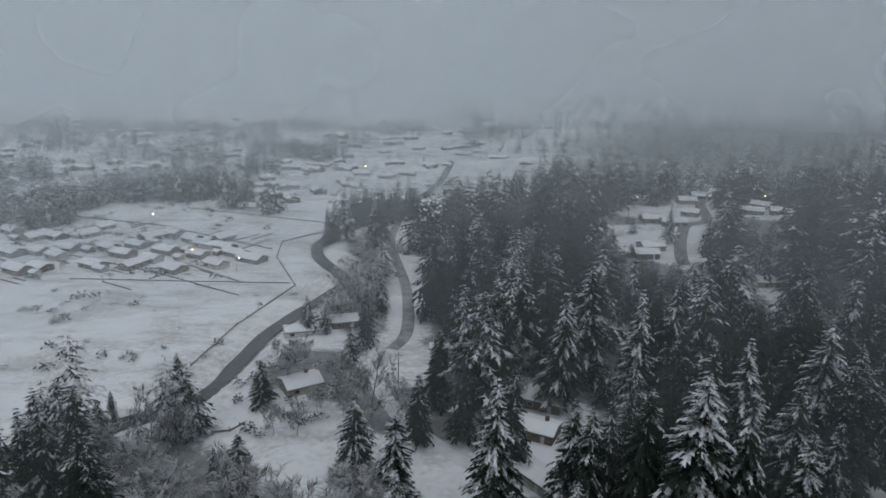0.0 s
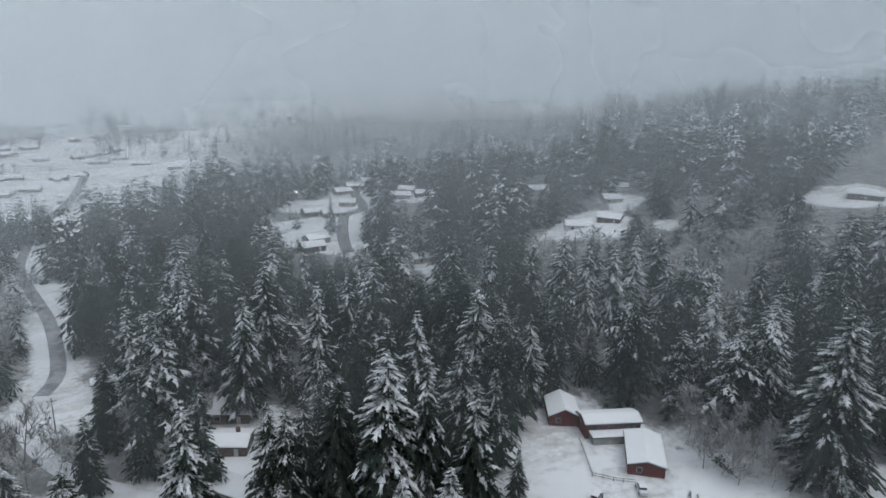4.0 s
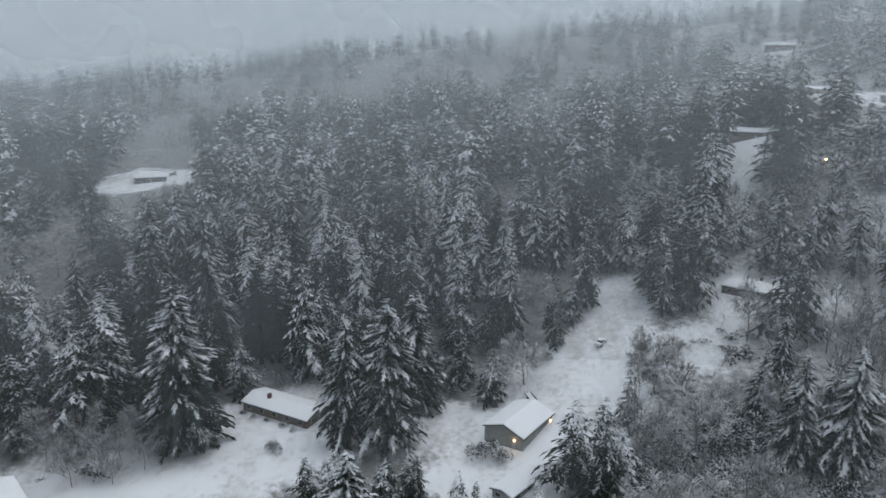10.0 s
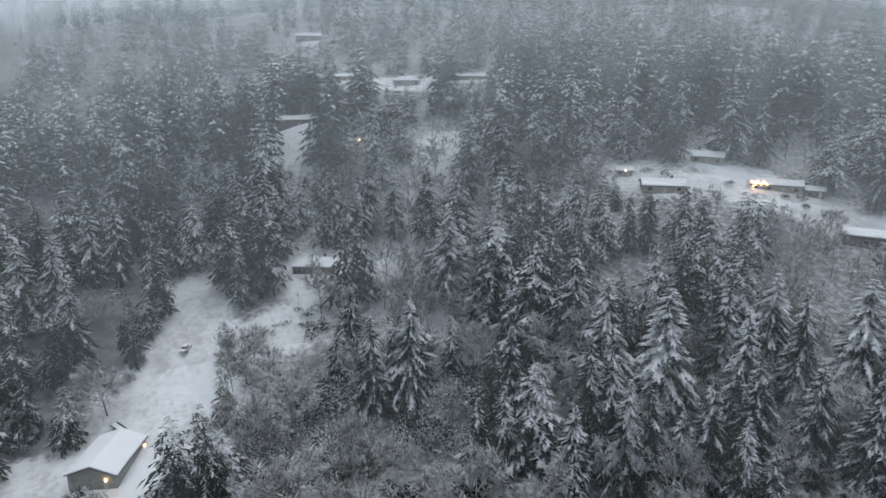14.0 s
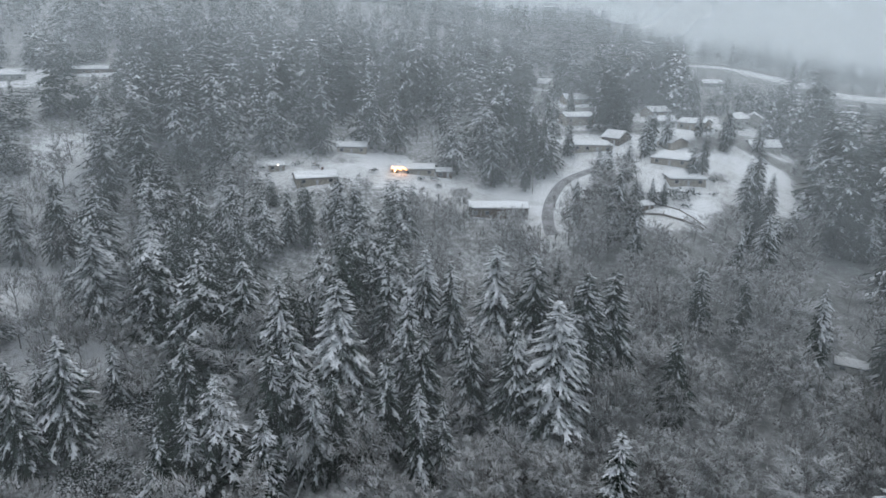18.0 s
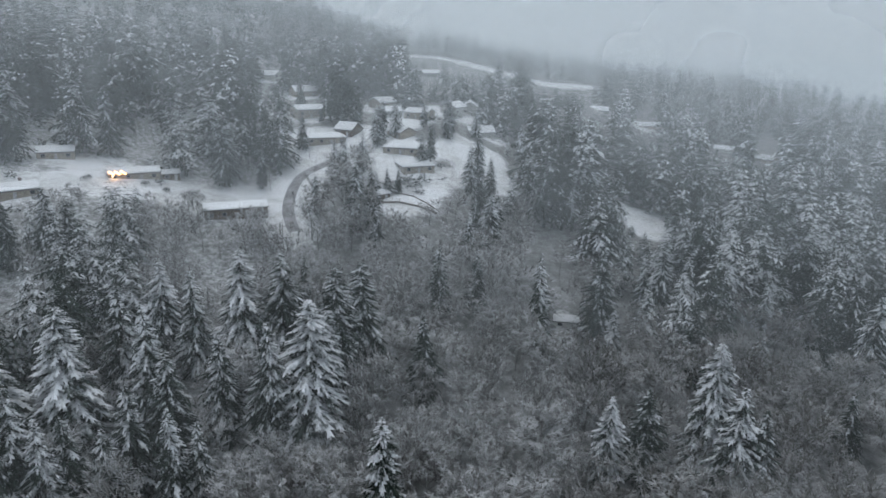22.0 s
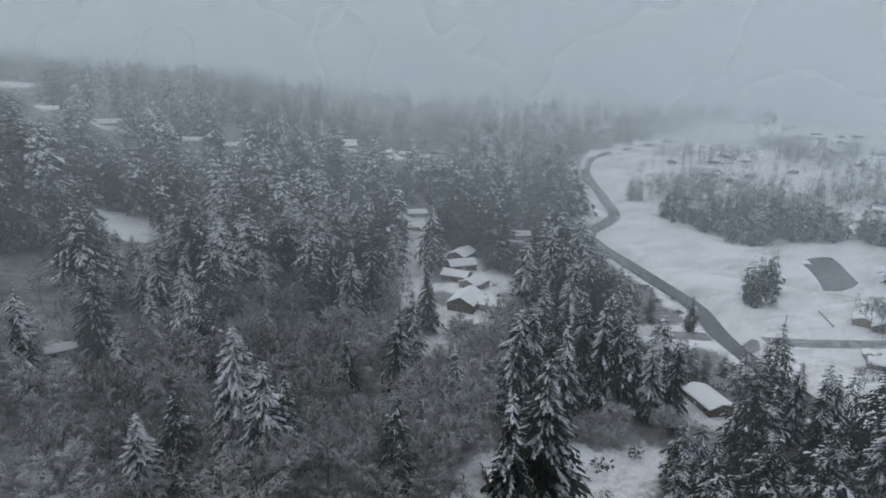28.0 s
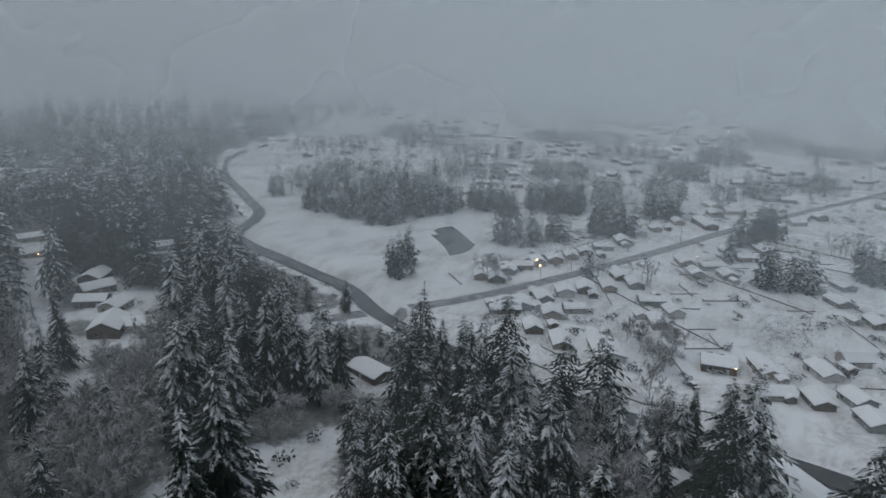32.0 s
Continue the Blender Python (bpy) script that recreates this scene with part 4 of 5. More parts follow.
def solid(*boxes, bevel=0.0):
    """A bmesh of boxes, each given by its centre and size."""
    bm = bmesh.new()
    for (cx, cy, cz), (sx, sy, sz) in boxes:
        bmesh.ops.create_cube(bm, size=1.0, matrix=Matrix.Translation((cx, cy, cz)) @ Matrix.Diagonal((sx, sy, sz, 1)))
    if bevel:
        bmesh.ops.bevel(bm, geom=bm.edges[:], offset=bevel, segments=1, affect="EDGES")
    return bm


def prism(section, x0, x1):
    """A section in y and z, drawn out along x."""
    bm = bmesh.new()
    a = [bm.verts.new((x0, y, z)) for y, z in section]
    c = [bm.verts.new((x1, y, z)) for y, z in section]
    bm.faces.new(a[::-1])
    bm.faces.new(c)
    n = len(section)
    for i in range(n):
        bm.faces.new((a[i], a[(i + 1) % n], c[(i + 1) % n], c[i]))
    bmesh.ops.recalc_face_normals(bm, faces=bm.faces[:])
    return bm


def gable_roof(l, w, h, rise, over, thick, lift, hip=0.0):
    """A pitched slab over a body l by w; hip pulls the ridge ends in."""
    bm = bmesh.new()
    k = rise / (w / 2)
    rows = []
    for up in (lift, lift + thick):
        e = w / 2 + over
        zz = h - over * k + up
        rows.append([bm.verts.new(p) for p in ((-l / 2 - over, -e, zz), (l / 2 + over, -e, zz), (l / 2 + over - hip, 0, h + rise + up), (-l / 2 - over + hip, 0, h + rise + up), (-l / 2 - over, e, zz), (l / 2 + over, e, zz))])
    lo, hi = rows
    for r, flip in ((lo, True), (hi, False)):
        faces = [(r[0], r[1], r[2], r[3]), (r[3], r[2], r[5], r[4])]
        if hip:
            faces += [(r[0], r[3], r[4]), (r[1], r[5], r[2])]
        for f in faces:
            bm.faces.new(f[::-1] if flip else f)
    ring = (0, 1, 2, 5, 4, 3) if not hip else (0, 1, 5, 4)
    for i in range(len(ring)):
        a, c = ring[i], ring[(i + 1) % len(ring)]
        bm.faces.new((lo[a], lo[c], hi[c], hi[a]))
    bmesh.ops.recalc_face_normals(bm, faces=bm.faces[:])
    return bm


def glow_material(name, colour, strength):
    m = Mat(name)
    m.base((0.8, 0.7, 0.5), 0.4)
    m.b.inputs["Emission Color"].default_value = (*colour, 1)
    m.b.inputs["Emission Strength"].default_value = strength
    return m.m


M_WARM = glow_material("warm_lamp", (1.0, 0.55, 0.2), 18)
M_COOL = glow_material("white_lamp", (1.0, 0.88, 0.7), 9)
M_BRICK = plain_material("chimney_brick", (0.08, 0.05, 0.045), (0.16, 0.09, 0.08), 3.0)
M_PAINT_DARK = plain_material("dark_car_paint", (0.03, 0.032, 0.036), (0.06, 0.062, 0.066), 2.0, 0.3)
M_PAINT_PALE = plain_material("pale_car_paint", (0.42, 0.43, 0.45), (0.55, 0.56, 0.58), 2.0, 0.3)
M_PAINT_GREY = plain_material("grey_car_paint", (0.16, 0.17, 0.18), (0.22, 0.23, 0.24), 2.0, 0.3)
M_TYRE = plain_material("tyre_rubber", (0.02, 0.02, 0.02), (0.035, 0.035, 0.035), 4.0, 0.8)
WALLS = {"red": M_RED, "grey": M_GREYWALL, "tan": M_TANWALL, "white": M_WHITEWALL, "brown": M_BROWNWALL}


HOMES = []


def r_of(x, y):
    return math.hypot(x, y)


def house(x, y, rot, l, w, h, wall="tan", pitch=22, hip=0.0, chimney=False, lamp=None, near=True, far=False, label="", name="house", group="", sunk=0.0, door=True, porch=False, blank=False):
    """A house with its long side along x before it is turned."""
    top = new(name)
    z = min(ground_z(x + dx, y + dy) for dx, dy in ((0, 0), (l / 2, 0), (-l / 2, 0), (0, w / 2), (0, -w / 2)))
    top.matrix_basis = pose(x, y, z - sunk, 0, 0, rot)
    h *= 0.86
    rise = w / 2 * math.tan(radians(max(pitch, 15) + (0 if near else 4)))
    m = WALLS[wall]
    if hip:
        body = solid(((0, 0, h / 2 - 1), (l, w, h + 2)))
    else:
        body = prism([(-w / 2, -2), (w / 2, -2), (w / 2, h), (0, h + rise), (-w / 2, h)], -l / 2, l / 2)
    part("wall", body, m, top)
    roof = part("roof", gable_roof(l, w, h, rise, 0.5, 0.16, 0.02, hip), M_EAVE, top, "dark roof edge below the snow")
    part("snow_cover", gable_roof(l - 0.1, w - 0.1, h, rise, 0.42, 0.28, 0.19, hip), M_SNOW, top, "thick white snow on the roof")
    spans = max(2, int(l / 4)) if near else 2
    wh = min(1.2, h * 0.42)
    for side in ((-1,) if far else (-1, 1)):
        for i in range(0 if blank else spans):
            wx = -l / 2 + (i + 0.5) * l / spans
            if door and side == -1 and i == spans // 2:
                d = part("door", solid(((wx, side * (w / 2 + 0.03), 1.05), (1.0, 0.08, 2.1))), M_TRIM, top, "pale front door")
                part("handle", solid(((wx + 0.35, side * (w / 2 + 0.1), 1.0), (0.06, 0.08, 0.12))), M_EAVE, d)
                continue
            win = part("window", solid(((wx, side * (w / 2 + 0.03), h * 0.58), (1.5, 0.08, wh + 0.2))), M_TRIM, top, "pale window frame")
            if not far:
                part("pane", solid(((wx, side * (w / 2 + 0.075), h * 0.58), (1.3, 0.03, wh))), M_GLASS, win, "dark window pane")
    if blank:
        part("side_door", solid(((-l / 2 - 0.04, -w * 0.27, 0.95), (0.08, 1.0, 1.9)), bevel=0.02), M_TRIM, top, "pale door in the gable end")
        part("wall_lamp", solid(((l / 2 - 1.2, -w / 2 - 0.2, 2.3), (0.26, 0.26, 0.26)), bevel=0.06), M_WARM, top, "small lit lamp under the eave")
    if near and not blank:
        for end in (-1, 1):
            win = part("window", solid(((end * (l / 2 + 0.03), w * 0.2, h * 0.58), (0.08, 1.3, wh + 0.2))), M_TRIM, top, "pale window frame")
            part("pane", solid(((end * (l / 2 + 0.075), w * 0.2, h * 0.58), (0.03, 1.1, wh))), M_GLASS, win, "dark window pane")
    if near and r_of(x, y) > 170 and x > -60:
        HOMES.append((x, y, max(l, w)))
    if porch:
        part("porch_roof", solid(((0, -w / 2 - 1.7, h * 0.52), (l * 0.92, 3.4, 0.14))), M_EAVE, top, "dark edge of a lower porch roof")
        part("porch_snow", solid(((0, -w / 2 - 1.7, h * 0.52 + 0.22), (l * 0.9, 3.3, 0.28)), bevel=0.06), M_SNOW, top, "snow on the lower porch roof")
        part("porch_wall", solid(((0, -w / 2 - 1.5, h * 0.2), (l * 0.86, 2.8, h * 0.62))), M_GREYWALL, top, "grey-green porch wall")
        for i in range(5):
            part("band_window", solid(((-l * 0.36 + i * l * 0.18, -w / 2 - 0.06, h * 0.82), (l * 0.15, 0.06, 0.7))), M_GLASS, top, "dark window in a long band")
    if chimney:
        part("chimney", solid(((l * 0.2, w * 0.12, h + rise * 0.8 + 0.6), (0.9, 0.9, 2.0)), bevel=0.05), M_BRICK, top, "dark brick chimney")
    if lamp:
        part("porch_lamp", solid(((lamp[0], lamp[1], lamp[2]), (0.34, 0.34, 0.4)), bevel=0.06), M_COOL if len(lamp) > 3 else M_WARM, top, "lit outdoor lamp")
    words = {"red": "dark red board", "grey": "grey", "tan": "tan-sided", "white": "pale-sided", "brown": "dark brown"}[wall]
    return tagged(top, label or f"low {words} house with snow on its roof", "house" if name == "house" else name.replace("_", " "), group=group)


def facing(x, y, extra=0.0):
    """The turn that sets a long side square to the lookout."""
    return -math.degrees(math.atan2(x, y)) + extra


# homes below the hill to the north
house(30.5, 162, -24, 10.5, 8, 3.2, "brown", 10, label="dark outbuilding with a snow-covered low roof", name="outbuilding")
house(27, 147, -26, 9.5, 7.5, 3.0, "brown", 14, label="small brown house with snow-laden roof", chimney=True)
house(27, 126, facing(27, 126, -40), 14, 9, 3.2, "grey", 18)
house(-22, 119, facing(-22, 119, 15), 11, 8, 3, "tan", 18)
house(-62, 117, facing(-62, 117, 10), 9, 8, 3, "tan", 18)
house(-36, 170, facing(-36, 170, 20), 10, 8, 3, "tan", 20, chimney=True)
house(-45, 209, facing(-45, 209, 5), 9, 6, 2.6, "white", 12)
house(-31, 218, facing(-31, 218, 10), 9, 7, 2.8, "brown", 16)
house(-36, 236, facing(-36, 236, 30), 8, 7, 2.8, "tan", 16)
house(4, 195, facing(4, 195), 9, 4, 2.2, "white", 10, label="long pale trailer home under snow", name="trailer")
for hx, hy, ht in ((84, 342, 10), (126, 417, 0), (118, 367, 20), (128, 359, 15), (103, 314, 30), (97, 302, 20), (144, 378, -10), (165, 421, 10), (179, 379, 0), (190, 392, -12), (194, 374, 10), (152, 409, 20), (179, 430, 0), (242, 320, 0), (209, 243, 10), (222, 236, -10), (243, 259, 20), (261, 273, 0), (137, 264, 30)):
    house(hx, hy, facing(hx, hy, ht), random.uniform(9, 13), 8, 3, random.choice(("tan", "grey", "brown", "white")), 18, near=False, group="homes among the woods")
house(330, 181, facing(330, 181, 0), 15, 10, 3.4, "brown", 24, hip=4, label="dark hipped house in a snowy clearing")
# red farmstead
house(106.5, 123.5, 60, 10, 7.5, 3.2, "red", 26, label="dark red garage with pale door and snowy gable", name="garage")
house(112.5, 112.3, -21, 14, 6, 4.6, "red", 12, porch=True, label="dark red upper house wing with a row of windows")
house(111.5, 99, 50, 14, 8, 3.0, "red", 15, chimney=False, label="dark red house wing with snow-covered roof")
house(158, 55, 68, 21, 8.5, 2.8, "brown", 10, chimney=True, label="long low dark house with a flat snowy roof")
# machine shed on the east track
house(152.5, -6, -30, 15, 10.5, 4.2, "grey", 20, lamp=(-7.75, -3.0, 2.5), label="grey metal shed with a lit gable end", name="shed", door=False, blank=True)
house(131, -6, -36, 13, 5, 2.2, "grey", 6, label="low grey carport roofed with snow", name="carport", door=False)
house(209, -77, facing(209, -77, -12), 14, 9, 3.4, "brown", 22, hip=4, chimney=True)
house(214, -58, facing(214, -58, 20), 7, 5, 2.4, "brown", 12, name="shed", label="small dark shed under snow")
house(302, -103, facing(302, -103, 4), 16, 9, 4, "brown", 14)
house(522, -191, facing(522, -191), 20, 12, 5, "brown", 10)
house(368, -195, facing(368, -195, 6), 15, 10, 3.6, "grey", 22, hip=4)
house(357, -236, facing(357, -236, 4), 24, 9, 3.4, "brown", 10)
house(402, -172, facing(402, -172, 4), 16, 9, 3.4, "tan", 14)
# homes on the southern shelf
house(184, -192, facing(184, -192), 6, 5, 2.6, "tan", 15, lamp=(0.5, -2.9, 2.4, 1), name="hut", label="small lit hut under snow")
house(165, -192, facing(165, -192, 10), 15, 9, 3.2, "tan", 20, chimney=True)
house(172, -224, facing(172, -224, -6), 12, 8, 3.2, "tan", 20)
house(144, -226, facing(144, -226, 4), 17, 9, 3.4, "tan", 14, lamp=(-7.2, -5.4, 2.4), label="tan house with glowing string lights on its porch")
house(133, -232, facing(133, -232, 4), 6, 6, 2.6, "brown", 16, name="shed", label="dark shed with snowy roof")
house(103, -220, facing(103, -220, 6), 21, 9, 5.0, "brown", 12, label="long brown house above a bank with snowy flat roof")
house(111, -322, facing(111, -322, 22), 14, 10, 5, "tan", 18)
house(92, -289, facing(92, -289, 8), 17, 10, 3.4, "tan", 16, hip=3)
house(56, -285, facing(56, -285, -14), 15, 11, 3.2, "tan", 22, hip=4)
house(48, -269, facing(48, -269, 18), 13, 11, 3.2, "tan", 24, hip=4.5)
house(57, -242, facing(57, -242, 35), 7, 6, 2.6, "brown", 15, name="garage", label="brown garage with snow roof")
house(44, -357, facing(44, -357, 62), 12, 9, 6, "white", 28)
house(37, -372, facing(37, -372, 90), 12, 9, 6, "white", 30)
house(57, -329, facing(57, -329, -24), 12, 9, 4, "tan", 20)
slope_rng = random.Random(14)
for hx, hy, hl, hw in ((166, -414, 13, "white"), (132, -377, 14, "tan"), (81, -354, 12, "tan"), (82, -514, 14, "grey"), (28, -333, 13, "white"), (-44, -521, 14, "grey"), (-85, -529, 26, "tan"), (-123, -472, 12, "white"), (-149, -467, 12, "tan"),
                       (-278, -572, 14, "tan"), (-279, -548, 14, "grey"), (72, -330, 10, "grey"), (84, -299, 9, "brown"), (-89, -382, 10, "brown"), (60, -300, 9, "tan")):
    house(hx, hy, facing(hx, hy, slope_rng.uniform(-50, 50)), hl, 9, 3.4, hw, slope_rng.choice((18, 22, 26)), near=False, group="homes on the far slope")
house(-13, -204, facing(-13, -204, 4), 7.5, 5, 2.4, "white", 10, name="shed", label="small white-roofed shed in bare woods")
# homes by the southwest lane
house(-181, -242, facing(-181, -242, 62), 12, 9, 3.4, "brown", 22)
house(-145, -190, facing(-145, -190, 72), 14, 10, 3.6, "brown", 26, label="dark brown house with a snowy gable towards the woods")
house(-152, -184, facing(-152, -184, -12), 13, 9, 3.2, "tan", 20, chimney=True)
house(-161, -206, facing(-161, -206, 55), 10, 8, 3.0, "tan", 22)
house(-160, -217, facing(-160, -217, -20), 11, 8, 3.2, "brown", 20)
house(-171, -229, facing(-171, -229, 20), 12, 8, 3.2, "brown", 24)
house(-133, -175, facing(-133, -175, 24), 8, 6, 2.4, "tan", 14)
house(-207, -322, facing(-207, -322, 10), 11, 8, 3.2, "tan", 20)
house(-190, -296, facing(-190, -296, 10), 11, 8, 3.2, "brown", 20, lamp=(2, -4.4, 2.2))
for hx, hy in ((-273, -536), (-300, -520), (-318, -516), (-465, -588), (-284, -332), (-232, -261), (-240, -420), (-330, -500)):
    house(hx, hy, facing(hx, hy, 12), 12, 8, 3.2, "tan", 18, near=False, group="homes by the lane")
house(-164, -99, facing(-164, -99, -50), 13, 8, 3, "brown", 14, label="dark low house half hidden by firs")
house(-92, -103, facing(-92, -103, 20), 9, 7, 3, "brown", 16)
house(-152, -9, facing(-152, -9, -50), 12, 9, 3.2, "tan", 22, lamp=(3, -4.8, 2.0))
house(-163, 19, facing(-163, 19, -40), 20, 15, 4.4, "white", 14, label="large pale barn with broad snowy roof", name="barn")
house(-228, -2, facing(-228, -2, 6), 11, 9, 3.4, "brown", 6, lamp=(5, -4.8, 3.0), label="dark flat-roofed barn with a red lamp", name="barn")


def homes(group, turn, length, *spots):
    walls = ("tan", "white", "grey", "brown")
    for i, (hx, hy) in enumerate(spots):
        house(hx, hy, turn + (90 if i % 5 == 3 else 0) + random.uniform(-7, 7), length * random.uniform(0.75, 1.15), random.uniform(6, 7.8), random.uniform(2.3, 2.8), walls[(i * 7 + i // 3) % 4], random.choice((14, 18, 22)), near=False, group=group)
        if i % 2:
            a = random.uniform(0, 6.28)
            house(hx + 8.5 * math.cos(a), hy + 8.5 * math.sin(a), turn + random.uniform(-9, 9), random.uniform(3.5, 5.5), random.uniform(3, 4), 2.1, walls[(i * 5) % 4], 20, near=False, far=True, door=False, name="shed", group="garden sheds", label="small garden shed under snow")


homes("homes in the north valley", -28, 11, (-176, 269), (-169, 273), (-173, 303), (-177, 328), (-171, 290), (-149, 279), (-144, 296), (-155, 305), (-132, 280), (-144, 311), (-128, 289), (-127, 303), (-113, 276), (-143, 326), (-135, 333), (-122, 323), (-112, 314), (-110, 297),
      (-108, 327), (-102, 310), (-94, 301), (-84, 293), (-97, 283), (-199, 321), (-216, 330), (-189, 322), (-194, 294), (-184, 297), (-176, 343))
homes("homes in the far valley", -12, 13, (-135, 569), (-115, 543), (-100, 561), (-83, 547), (-62, 524), (-43, 514), (-27, 529), (-10, 574), (4, 591), (20, 644), (37, 659), (51, 617), (72, 575), (-119, 469), (-102, 432), (-142, 466), (-115, 397), (-64, 476),
      (-148, 567), (-40, 584), (-276, 518), (-268, 548), (-283, 491), (-312, 512), (-235, 524), (-56, 652), (-24, 678), (-160, 480), (-175, 500))
homes("homes by the valley road", 26, 11, (-281, -109), (-279, -101), (-293, -101), (-303, -97), (-313, -92), (-321, -86), (-331, -80), (-342, -75), (-356, -69), (-374, -62), (-398, -57), (-413, -50), (-439, -40), (-244, -84), (-253, -80), (-264, -74), (-276, -68), (-249, -66), (-258, -59),
      (-231, -68))
homes("homes in the west valley", 26, 11.5, (-223, -55), (-310, -51), (-303, -43), (-282, -32), (-273, -22), (-259, -26), (-293, -53), (-285, -61), (-347, -13), (-336, -5), (-331, -19), (-350, -26), (-381, -7), (-372, 2), (-393, 10), (-429, 8), (-449, 18), (-233, 12), (-214, 14), (-216, 27),
      (-209, 41), (-222, 38), (-240, 30), (-255, 40), (-270, 60), (-300, 52), (-320, 40), (-345, 44), (-365, 30))
house(-221, -38, 26, 15, 10, 3.0, "white", 12, label="pale house with a broad snowy roof")
house(-441, -24, 26, 24, 8, 3.2, "brown", 8, near=False, label="long dark shed beside the valley road", name="shed")


def distant_homes():
    """Roofs and walls of the homes in the mist, too many and too far to tell apart."""
    rng = random.Random(5)
    verts, faces, mats = [], [], []
    for k in range(430):
        hx, hy = spot(rng.uniform(-132, -76), rng.uniform(470, 1150)) if k < 270 else spot(rng.uniform(-36, 4), rng.uniform(430, 1000))
        if near_line([hx], [hy], RIVER)[0] < 60 or near_line([hx], [hy], ROAD_VALLEY)[0] < 14:
            continue
        a = radians(rng.choice((26, -64)) + rng.uniform(-8, 8))
        l, w, h, rise = rng.uniform(4.5, 7.5), rng.uniform(3.4, 4.4), 2.7, rng.uniform(1.2, 1.9)
        z = ground_z(hx, hy)
        o = len(verts)
        for x, y, zz in ((-l, -w, -1), (l, -w, -1), (l, w, -1), (-l, w, -1), (-l, -w, h), (l, -w, h), (l, w, h), (-l, w, h), (-l, 0, h + rise), (l, 0, h + rise),
                         (-l - 0.5, -w - 0.6, h), (l + 0.5, -w - 0.6, h), (l + 0.5, 0, h + rise + 0.35), (-l - 0.5, 0, h + rise + 0.35), (-l - 0.5, w + 0.6, h), (l + 0.5, w + 0.6, h)):
            verts.append((hx + x * math.cos(a) - y * math.sin(a), hy + x * math.sin(a) + y * math.cos(a), z + zz))
        wall = rng.choice((0, 0, 1, 2))
        for f in ((0, 1, 5, 4), (2, 3, 7, 6), (1, 2, 6, 9, 5), (3, 0, 4, 8, 7)):
            faces.append(tuple(o + i for i in f))
            mats.append(wall)
        for f in ((10, 11, 12, 13), (13, 12, 15, 14)):
            faces.append(tuple(o + i for i in f))
            mats.append(3)
    ob = mesh_object("distant_homes", verts, faces, M_BROWNWALL)
    for m in (M_TANWALL, M_GREYWALL, M_SNOW):
        ob.data.materials.append(m)
    ob.data.polygons.foreach_set("material_index", np.array(mats, np.int32))
    tagged(ob, "scattered homes with snowy roofs in the misty valley", "houses", kind="stuff")


distant_homes()


def fence(line, tall=1.5, label="dark wooden fence in the snow"):
    top = new("fence")
    top.matrix_basis = pose(line[0][0], line[0][1], ground_z(*line[0]))
    base = Vector(top.location)
    for (x0, y0), (x1, y1) in zip(line[:-1], line[1:]):
        n = max(1, round(math.hypot(x1 - x0, y1 - y0) / 8))
        for i in range(n):
            a = Vector((x0 + (x1 - x0) * i / n, y0 + (y1 - y0) * i / n, 0))
            c = Vector((x0 + (x1 - x0) * (i + 1) / n, y0 + (y1 - y0) * (i + 1) / n, 0))
            a.z, c.z = ground_z(a.x, a.y), ground_z(c.x, c.y)
            d = c - a
            ln = d.length
            bm = solid(((ln / 2, 0, tall * 0.3), (ln, 0.08, tall * 0.34)), ((0, 0, tall * 0.5), (0.2, 0.2, tall * 0.9)))
            p = part("panel", bm, M_WOOD, top)
            p.matrix_basis = Matrix.Translation(a - base) @ d.to_track_quat("X", "Z").to_matrix().to_4x4()
    return tagged(top, label, "fence")


fence([(-57, 145), (-55, 147), (-49, 148), (-46, 152)], 1.6, "low red-brown garden wall in the snow")
fence([(60, -236), (48, -238), (34, -236)], 2.2, "dark retaining wall below a terrace")
fence([(54, -246), (44, -244), (33, -238)], 1.2, "dark curved rail round a terrace")
fence([(-72, 184), (-68, 216), (-57, 259), (-64, 275), (-74, 298), (-78, 325), (-62, 346)], 1.7, "dark fence along the river levee")
fence([(-200, 309), (-119, 272), (-76, 246)])
fence([(-150, 262), (-60, 262)], 1.2)
fence([(-110, 284), (-80, 262)])
fence([(-80, 312), (-150, 352), (-215, 370)])
fence([(-150, 395), (-80, 372), (-40, 360)], 1.2)
fence([(-205, -70), (-195, -45), (-191, -20), (-193, 5)], 1.7, "long dark fence on the river bank")
fence([(-216, -60), (-206, -44), (-224, -34)])
fence([(-300, -62), (-262, -20), (-245, 0)])
fence([(-345, -32), (-315, 10), (-300, 30)])
fence([(-392, -12), (-372, 48), (-360, 90)])
fence([(-288, -112), (-330, -92), (-378, -72), (-430, -55)], 1.4)
fence([(-420, 10), (-400, 50), (-380, 80)])
fence([(-205, 4), (-216, 8), (-222, 20)], 1.4)
fence([(-264, -112), (-276, -124)], 1.6)
plot_rng = random.Random(8)
for k in range(80):
    fx, fy = (plot_rng.uniform(-400, -225), plot_rng.uniform(-95, 60)) if k < 48 else (plot_rng.uniform(-225, -85), plot_rng.uniform(258, 350))
    if near_line(np.array([fx]), np.array([fy]), ROAD_VALLEY)[0] < 16:
        continue
    fa = radians((26 if k < 48 else -28) + plot_rng.choice((0, 90)) + plot_rng.uniform(-5, 5))
    fl = plot_rng.uniform(7, 20)
    fence([(fx, fy), (fx + fl * math.cos(fa), fy + fl * math.sin(fa))], plot_rng.uniform(1.1, 1.7), "short dark garden fence in snow")


